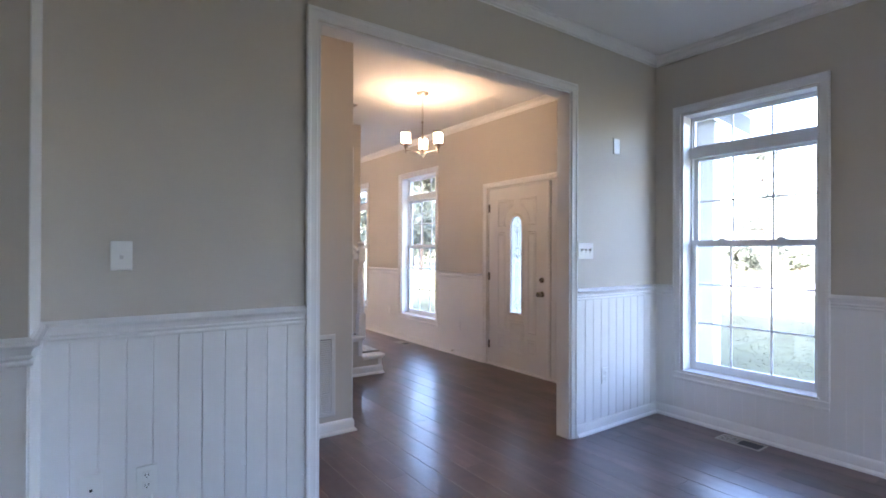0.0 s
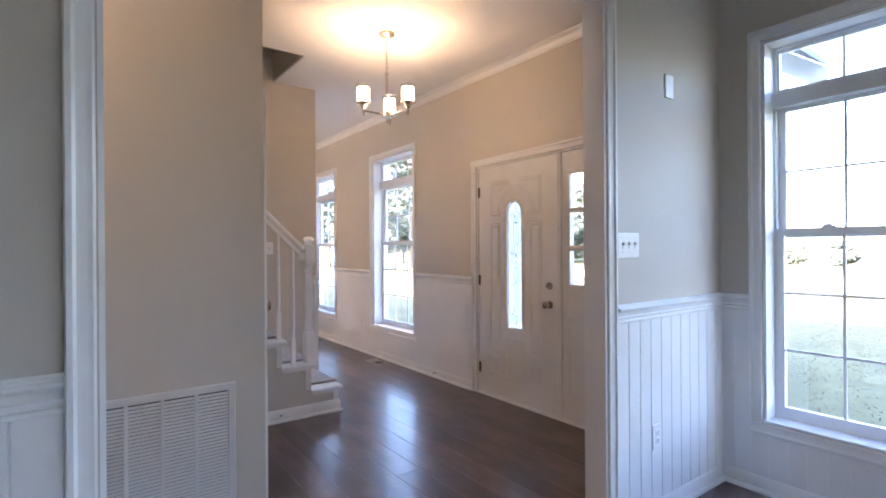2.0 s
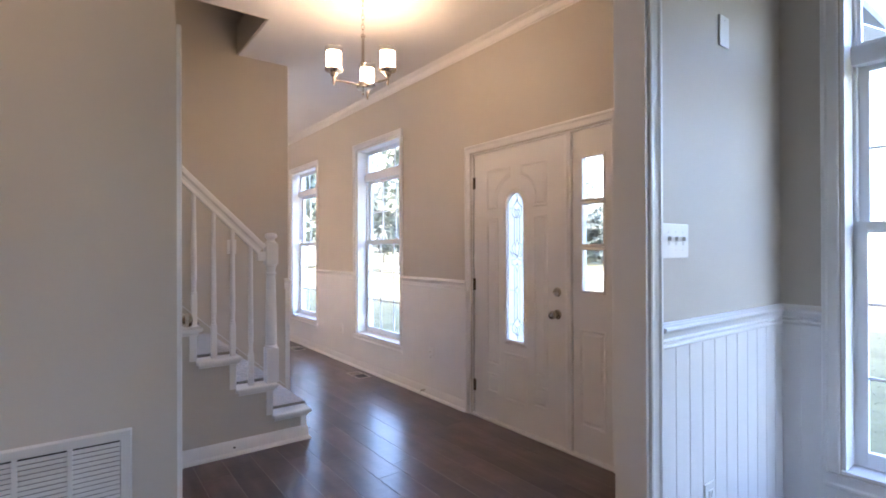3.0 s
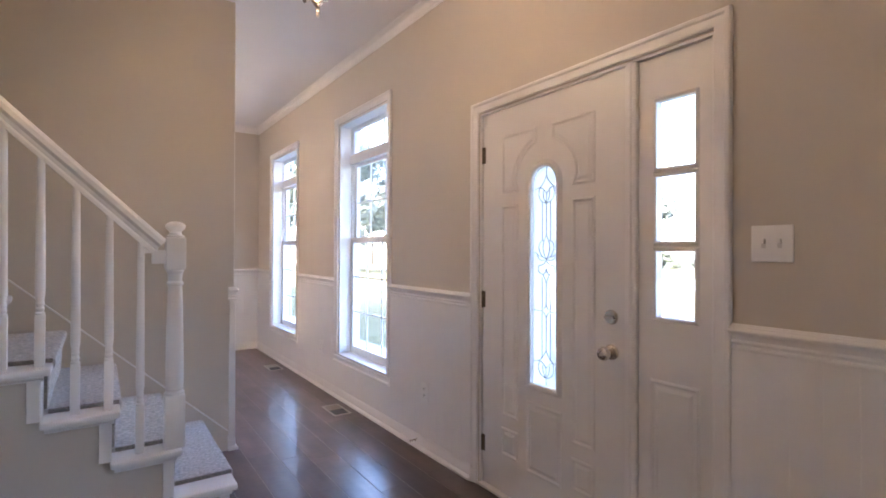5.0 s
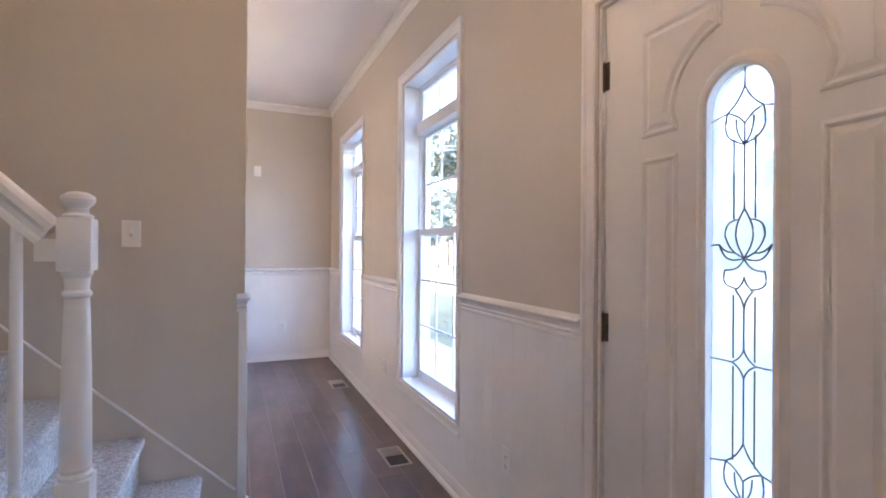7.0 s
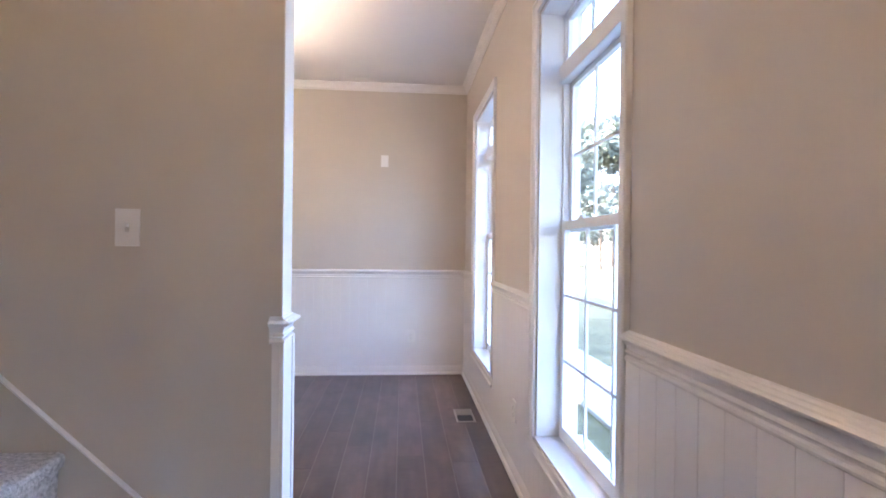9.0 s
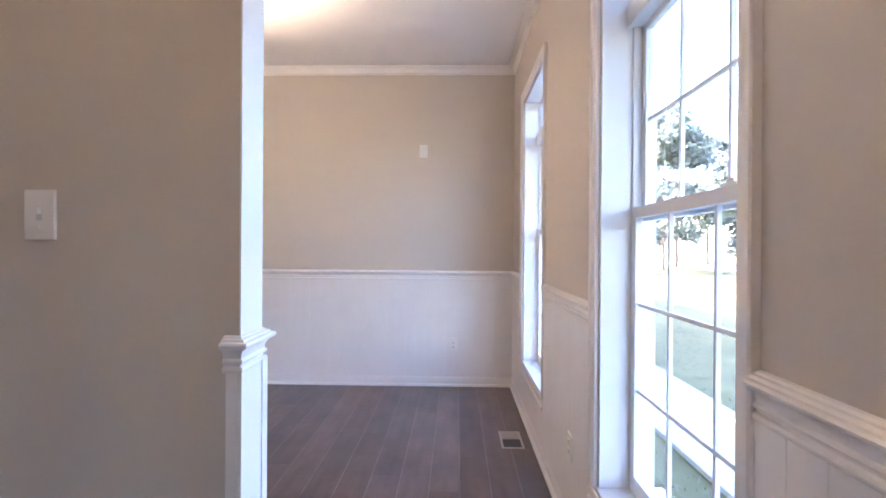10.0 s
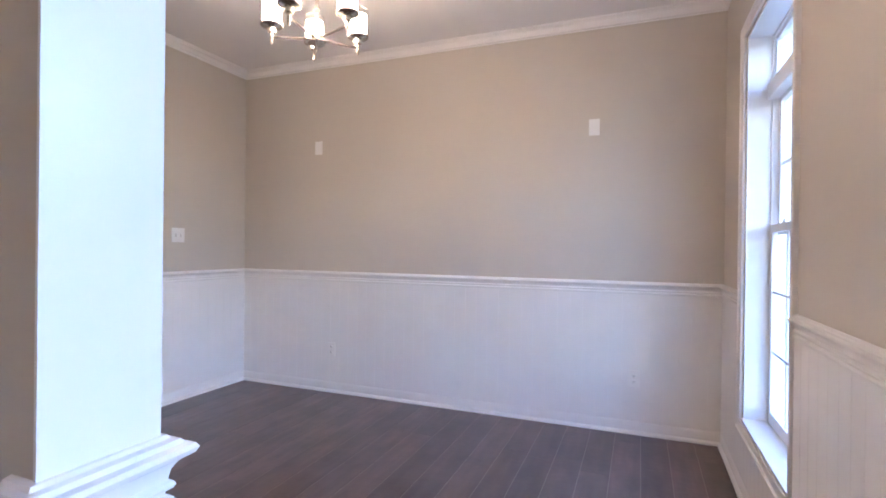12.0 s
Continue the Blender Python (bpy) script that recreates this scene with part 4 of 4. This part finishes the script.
# unseen lamp, added for the warm light on the grille wall
hall = thing("ceiling_light", "unseen lit flush dome ceiling light added in the side hall", "ceiling light", pose(0.45, 2.99, ZC))
part("base", lathe(bmesh.new(), [(0, -0.02), (0.15, -0.02), (0.155, -0.012), (0.155, 0), (0, 0)], None, 28), NICKEL, hall, "", True)
part("dome", lathe(bmesh.new(), [(0, -0.095), (0.05, -0.090), (0.10, -0.068), (0.13, -0.040), (0.14, -0.021), (0, -0.021)], None, 28), LAMP_DIM, hall, "lit frosted glass dome", True)


# ---- outdoors ----
GZ = -0.40
ground = bmesh.new()
box(ground, -400, -400, GZ - 0.3, 800, 400, GZ)
structure("ground", ground, LAWN, "patchy dry lawn", "ground")
structure("walkway", B(5.25, 5.7, GZ, 6.22, 60, GZ + 0.05, 0.01), CONCRETE, "pale concrete front walk", "path")
structure("driveway", B(24, -120, GZ, 33, 160, GZ + 0.02), CONCRETE, "bright pale concrete street and drive", "road")
structure("porch_slab", B(XO, 2.5, GZ, 5.7, 5.7, -0.03, 0.01), CONCRETE, "concrete front stoop", "porch")
porch = thing("porch_roof", "white trimmed gabled porch roof", "roof", kind="structure")
pr = bmesh.new()
py0, py1, px1, eave = 2.36, 5.80, 5.60, 2.74
pm = (py0 + py1) / 2
ridge = eave + (pm - py0) * 0.76
for ya in (py0, py1):
    v = [pr.verts.new(p) for p in ((XO, ya, eave), (px1, ya, eave), (px1, pm, ridge), (XO, pm, ridge), (XO, ya, eave - 0.05), (px1, ya, eave - 0.05), (px1, pm, ridge - 0.05), (XO, pm, ridge - 0.05))]
    for q in ((0, 1, 2, 3), (7, 6, 5, 4), (0, 4, 5, 1), (1, 5, 6, 2), (3, 7, 4, 0)):
        pr.faces.new([v[i] for i in q])
part("roof_slope", pr, SHINGLE, porch, "grey shingled slope")
rake = bmesh.new()
for ya in (py0, py1):
    v = [rake.verts.new(p) for x in (px1 - 0.02, px1 + 0.01) for p in ((x, ya, eave - 0.06), (x, pm, ridge - 0.06), (x, pm, ridge - 0.24), (x, ya, eave - 0.24))]
    for q in ((0, 1, 2, 3), (7, 6, 5, 4), (0, 4, 5, 1), (3, 2, 6, 7), (0, 3, 7, 4)):
        rake.faces.new([v[i] for i in q])
part("rake_board", rake, SIDING, porch)
gable = bmesh.new()
v = [gable.verts.new(p) for x in (px1 - 0.25, px1 - 0.20) for p in ((x, py0 + 0.2, eave - 0.10), (x, py1 - 0.2, eave - 0.10), (x, pm, ridge - 0.10))]
for q in ((0, 1, 2), (5, 4, 3), (0, 3, 4, 1), (1, 4, 5, 2), (2, 5, 3, 0)):
    gable.faces.new([v[i] for i in q])
part("gable", gable, SIDING, porch)
part("beam", B(px1 - 0.34, py0 + 0.2, eave - 0.36, px1 - 0.16, py1 - 0.2, eave - 0.10, 0.01), SIDING, porch)
for ya in (py0 + 0.3, py1 - 0.3):
    part("column", B(px1 - 0.33, ya - 0.08, GZ, px1 - 0.17, ya + 0.08, eave - 0.36, 0.01), SIDING, porch, "white square porch column")


def tree(x, y, height, spread, mat, seed, label, bare=0.3, leaf=1.0):
    rnd = random.Random(seed)
    t = thing("tree", label, "tree", pose(x, y, GZ))
    limbs = bmesh.new()
    tube(limbs, [(0, 0, 0), (0.05, 0.02, height * 0.3), (0.12 * rnd.uniform(-1, 1), 0.1, height * 0.65), (0.1, 0, height * 0.95)], 0.16, 8)
    for v in limbs.verts:
        k = 1 - 0.75 * v.co.z / height
        v.co.x, v.co.y = v.co.x * k, v.co.y * k
    ends = []
    for i in range(16):
        z0 = height * rnd.uniform(bare, 0.85)
        a, ln = rnd.uniform(0, 6.28), spread * rnd.uniform(0.5, 1.0) * (1.15 - z0 / height)
        e = Vector((math.cos(a) * ln, math.sin(a) * ln, z0 + ln * rnd.uniform(0.1, 0.5)))
        tube(limbs, [(0, 0, z0), e * 0.5 + Vector((0, 0, z0 * 0.52)), e], 0.035, 5)
        ends.append((Vector((0, 0, z0)), e))
    part("trunk", limbs, BARK, t)
    vs, fs = [], []
    for p0, e in ends:
        for _ in range(15):
            c = p0.lerp(e, rnd.uniform(0.45, 1.08)) + Vector((rnd.gauss(0, 0.3), rnd.gauss(0, 0.3), rnd.gauss(0, 0.25))) * spread * 0.3
            for _ in range(22):
                q = c + Vector((rnd.gauss(0, 1), rnd.gauss(0, 1), rnd.gauss(0, 0.7))) * spread * 0.085
                u = Vector((rnd.gauss(0, 1), rnd.gauss(0, 1), rnd.gauss(0, 1))).normalized()
                w = u.orthogonal().normalized()
                s = rnd.uniform(0.10, 0.22) * leaf
                k = len(vs)
                vs.extend((q - u * s, q + w * s * 0.5, q + u * s, q - w * s * 0.5))
                fs.append((k, k + 1, k + 2, k + 3))
    me = bpy.data.meshes.new("crown")
    me.from_pydata(vs, [], fs)
    me.materials.append(mat)
    cr = new("crown", me)
    cr.parent = t
    return t


rt = random.Random(5)
for i in range(24):
    yy = -40 + i * 5.6 + rt.uniform(-1.5, 1.5)
    x, h, r = 56 + rt.uniform(0, 12), rt.uniform(13, 20), rt.uniform(4.5, 6.5)
    if yy < 36 and i % 3:
        continue
    tree(x, yy, h, r, LEAF if i % 2 else DARKLEAF, 20 + i, "leafy green tree across the street", 0.10, 1.2 if yy < 36 else 1.9)
for i, (x, y, h) in enumerate(((30, 48, 13), (38, 36, 14), (36, 62, 16), (20, 45, 15), (25, 54, 17), (15, 40, 12), (31, 60, 16), (24, 37, 12), (18, 58, 17), (12, 52, 15))):
    tree(x, y, h, 5.4, LEAF if i % 2 else DARKLEAF, 60 + i, "tall leafy tree beyond the lawn", 0.10, 1.6)
for i in range(26):
    yy = -30 + i * 3.9 + rt.uniform(-1, 1)
    h = rt.uniform(1.8, 3.0) if yy < 36 else rt.uniform(4.5, 7.5)
    tree(46 + rt.uniform(0, 6), yy, h, h * 0.6, DARKLEAF if i % 2 else LEAF, 90 + i, "dense green undergrowth tree", 0.02, 1.0 if yy < 36 else 1.8)
mail = thing("mailbox", "white mailbox post by the street", "mailbox", pose(14.3, 13.6, GZ))
part("post", B(-0.06, -0.06, 0, 0.06, 0.06, 1.15, 0.01), SIDING, mail)
part("box", B(-0.25, -0.10, 1.15, 0.25, 0.10, 1.38, 0.04), SIDING, mail)

# grass tufts on the near lawn
rg = random.Random(9)
vs, fs = [], []
for _ in range(42000):
    x, y = rg.uniform(4.4, 14.5), rg.uniform(-4, 16)
    if 5.2 < x < 6.3 and y > 4.85 or (x < 5.75 and 2.85 < y < 5.15):
        continue
    a, h, w = rg.uniform(0, 6.28), rg.uniform(0.012, 0.040), rg.uniform(0.003, 0.008)
    dx, dy = math.cos(a) * w, math.sin(a) * w
    lx, ly = rg.gauss(0, 0.075), rg.gauss(0, 0.075)
    k = len(vs)
    vs.extend(((x - dx, y - dy, GZ), (x + dx, y + dy, GZ), (x + lx, y + ly, GZ + h)))
    fs.append((k, k + 1, k + 2))
me = bpy.data.meshes.new("grass")
me.from_pydata(vs, [], fs)
me.materials.append(material("dry_grass_blade", (0.165, 0.155, 0.100), 0.9, vary=0.3, scale=3))
tagged(new("grass", me), "dry straw-coloured grass blades", "grass", "", "stuff")


# ---- wainscot boards ----
PITCH = 0.0885


def board_mesh(groove, edge):
    bd = bmesh.new()
    sec = [(-0.5, 0.0), (-0.5, 0.007 - groove), (-0.5 + edge, 0.007), (0.5 - edge, 0.007), (0.5, 0.007 - groove), (0.5, 0.0)]
    lo = [bd.verts.new((u, -o, 0)) for u, o in sec]
    hi = [bd.verts.new((u, -o, 1)) for u, o in sec]
    for i in range(5):
        bd.faces.new((lo[i], lo[i + 1], hi[i + 1], hi[i]))
    bd.faces.new(lo[::-1])
    bd.faces.new(hi)
    bmesh.ops.recalc_face_normals(bd, faces=bd.faces[:])
    me = bpy.data.meshes.new("board")
    bd.to_mesh(me)
    bd.free()
    me.materials.append(BEAD)
    return me


DEEP, SHALLOW, FAINT = board_mesh(0.004, 0.035), board_mesh(0.0010, 0.018), board_mesh(0.0004, 0.012)


def boards(parent, p0, p1, facing, z0=0.088, z1=0.985, mesh=None):
    """Beadboard between two points of a wall whose room side lies along facing (degrees; 0 looks along -y)."""
    a, b = Vector((*p0, 0)), Vector((*p1, 0))
    ln = (b - a).length
    n = max(1, round(ln / PITCH))
    out = Matrix.Rotation(radians(facing), 4, "Z") @ Vector((0, -1, 0))
    for i in range(n):
        c = a.lerp(b, (i + 0.5) / n) + out * 0.003
        o = new("board", mesh or SHALLOW)
        o.parent = parent
        o.location, o.rotation_euler, o.scale = (c.x, c.y, z0), (0, 0, radians(facing)), (ln / n - 0.0002, 1, z1 - z0)
    s = bmesh.new()
    e, f = a + out * 0.003, b
    box(s, e.x, e.y, z0, f.x, f.y, z1) if abs((e - f).x) > 1e-6 and abs((e - f).y) > 1e-6 else None
    part("panel", s, WHITE, parent)


WZ = WZ0 - CW + 0.002
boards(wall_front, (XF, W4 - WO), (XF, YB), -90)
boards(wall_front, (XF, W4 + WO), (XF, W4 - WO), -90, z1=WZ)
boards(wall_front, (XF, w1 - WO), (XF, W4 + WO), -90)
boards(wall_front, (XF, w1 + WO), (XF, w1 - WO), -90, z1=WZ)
boards(wall_front, (XF, YS), (XF, w1 + WO), -90)
boards(wall_front, (XF, DR), (XF, YN), -90)
boards(wall_front, (XF, w2 - WO), (XF, DL), -90)
boards(wall_front, (XF, w2 + WO), (XF, w2 - WO), -90, z1=WZ)
boards(wall_front, (XF, w3 - WO), (XF, w2 + WO), -90)
boards(wall_front, (XF, w3 + WO), (XF, w3 - WO), -90, z1=WZ)
boards(wall_front, (XF, YD), (XF, w3 + WO), -90)
boards(wall_partition, (-0.03, YS), (OPX0 - CW, YS), 0, mesh=DEEP)
boards(wall_partition, (OPX1 + CW, YS), (XF, YS), 0, mesh=DEEP)
boards(wall_pier, (XW, 2.01), (-0.03, 2.01), 0)
boards(wall_north, (XD, YD), (XF, YD), 0, mesh=FAINT)
boards(wall_dining_west, (XD, 7.95), (XD, YD), 90, mesh=FAINT)

# ---- floor planks ----
floor = structure("floor", B(XW, YB, -0.2, XF + 0.1, YD, -0.0012), UNDER, "dark hand-scraped hardwood floor", "floor")
pk = bmesh.new()
outline = [(-0.5, -0.006), (-0.5, -0.0005), (-0.488, 0.0), (0.488, 0.0), (0.5, -0.0005), (0.5, -0.006)]
lo = [pk.verts.new((u, 0, o)) for u, o in outline]
hi = [pk.verts.new((u, 1, o)) for u, o in outline]
for i in range(5):
    pk.faces.new((lo[i], lo[i + 1], hi[i + 1], hi[i]))
pk.faces.new(lo[::-1])
pk.faces.new(hi)
bmesh.ops.recalc_face_normals(pk, faces=pk.faces[:])
plank_mesh = bpy.data.meshes.new("plank")
pk.to_mesh(plank_mesh)
pk.free()
plank_mesh.materials.append(FLOORW)
rp = random.Random(4)
PW = 0.163
cols = math.ceil((XF + 0.1 - XW) / PW)
rest = []
for i in range(cols):
    x = XW + PW * (i + 0.5)
    y = YB - rp.uniform(0, 1.2)
    while y < YD:
        ln = rp.uniform(0.9, 1.9)
        if x < XE - 0.1 and y > YG + 0.2 and y + ln < YW or (x < XD - 0.1 and y > YG):
            y += ln
            continue
        y0, y1 = max(y, YB), min(y + ln, YD) - 0.0012
        if y1 > y0 + 0.01:
            if y1 > 0.2 and x > -0.3:
                o = new("plank", plank_mesh)
                o.parent = floor
                o.location, o.scale = (x, y0, 0), (PW - 0.0028, y1 - y0, 1)
            else:
                rest.append((x, y0, y1))
        y += ln
far = bmesh.new()
for x, y0, y1 in rest:
    box(far, x - PW / 2 + 0.0006, y0, -0.006, x + PW / 2 - 0.0006, y1, 0)
tagged(part("planks_rest", far, FLOORW, floor), "", "", "", "stuff")
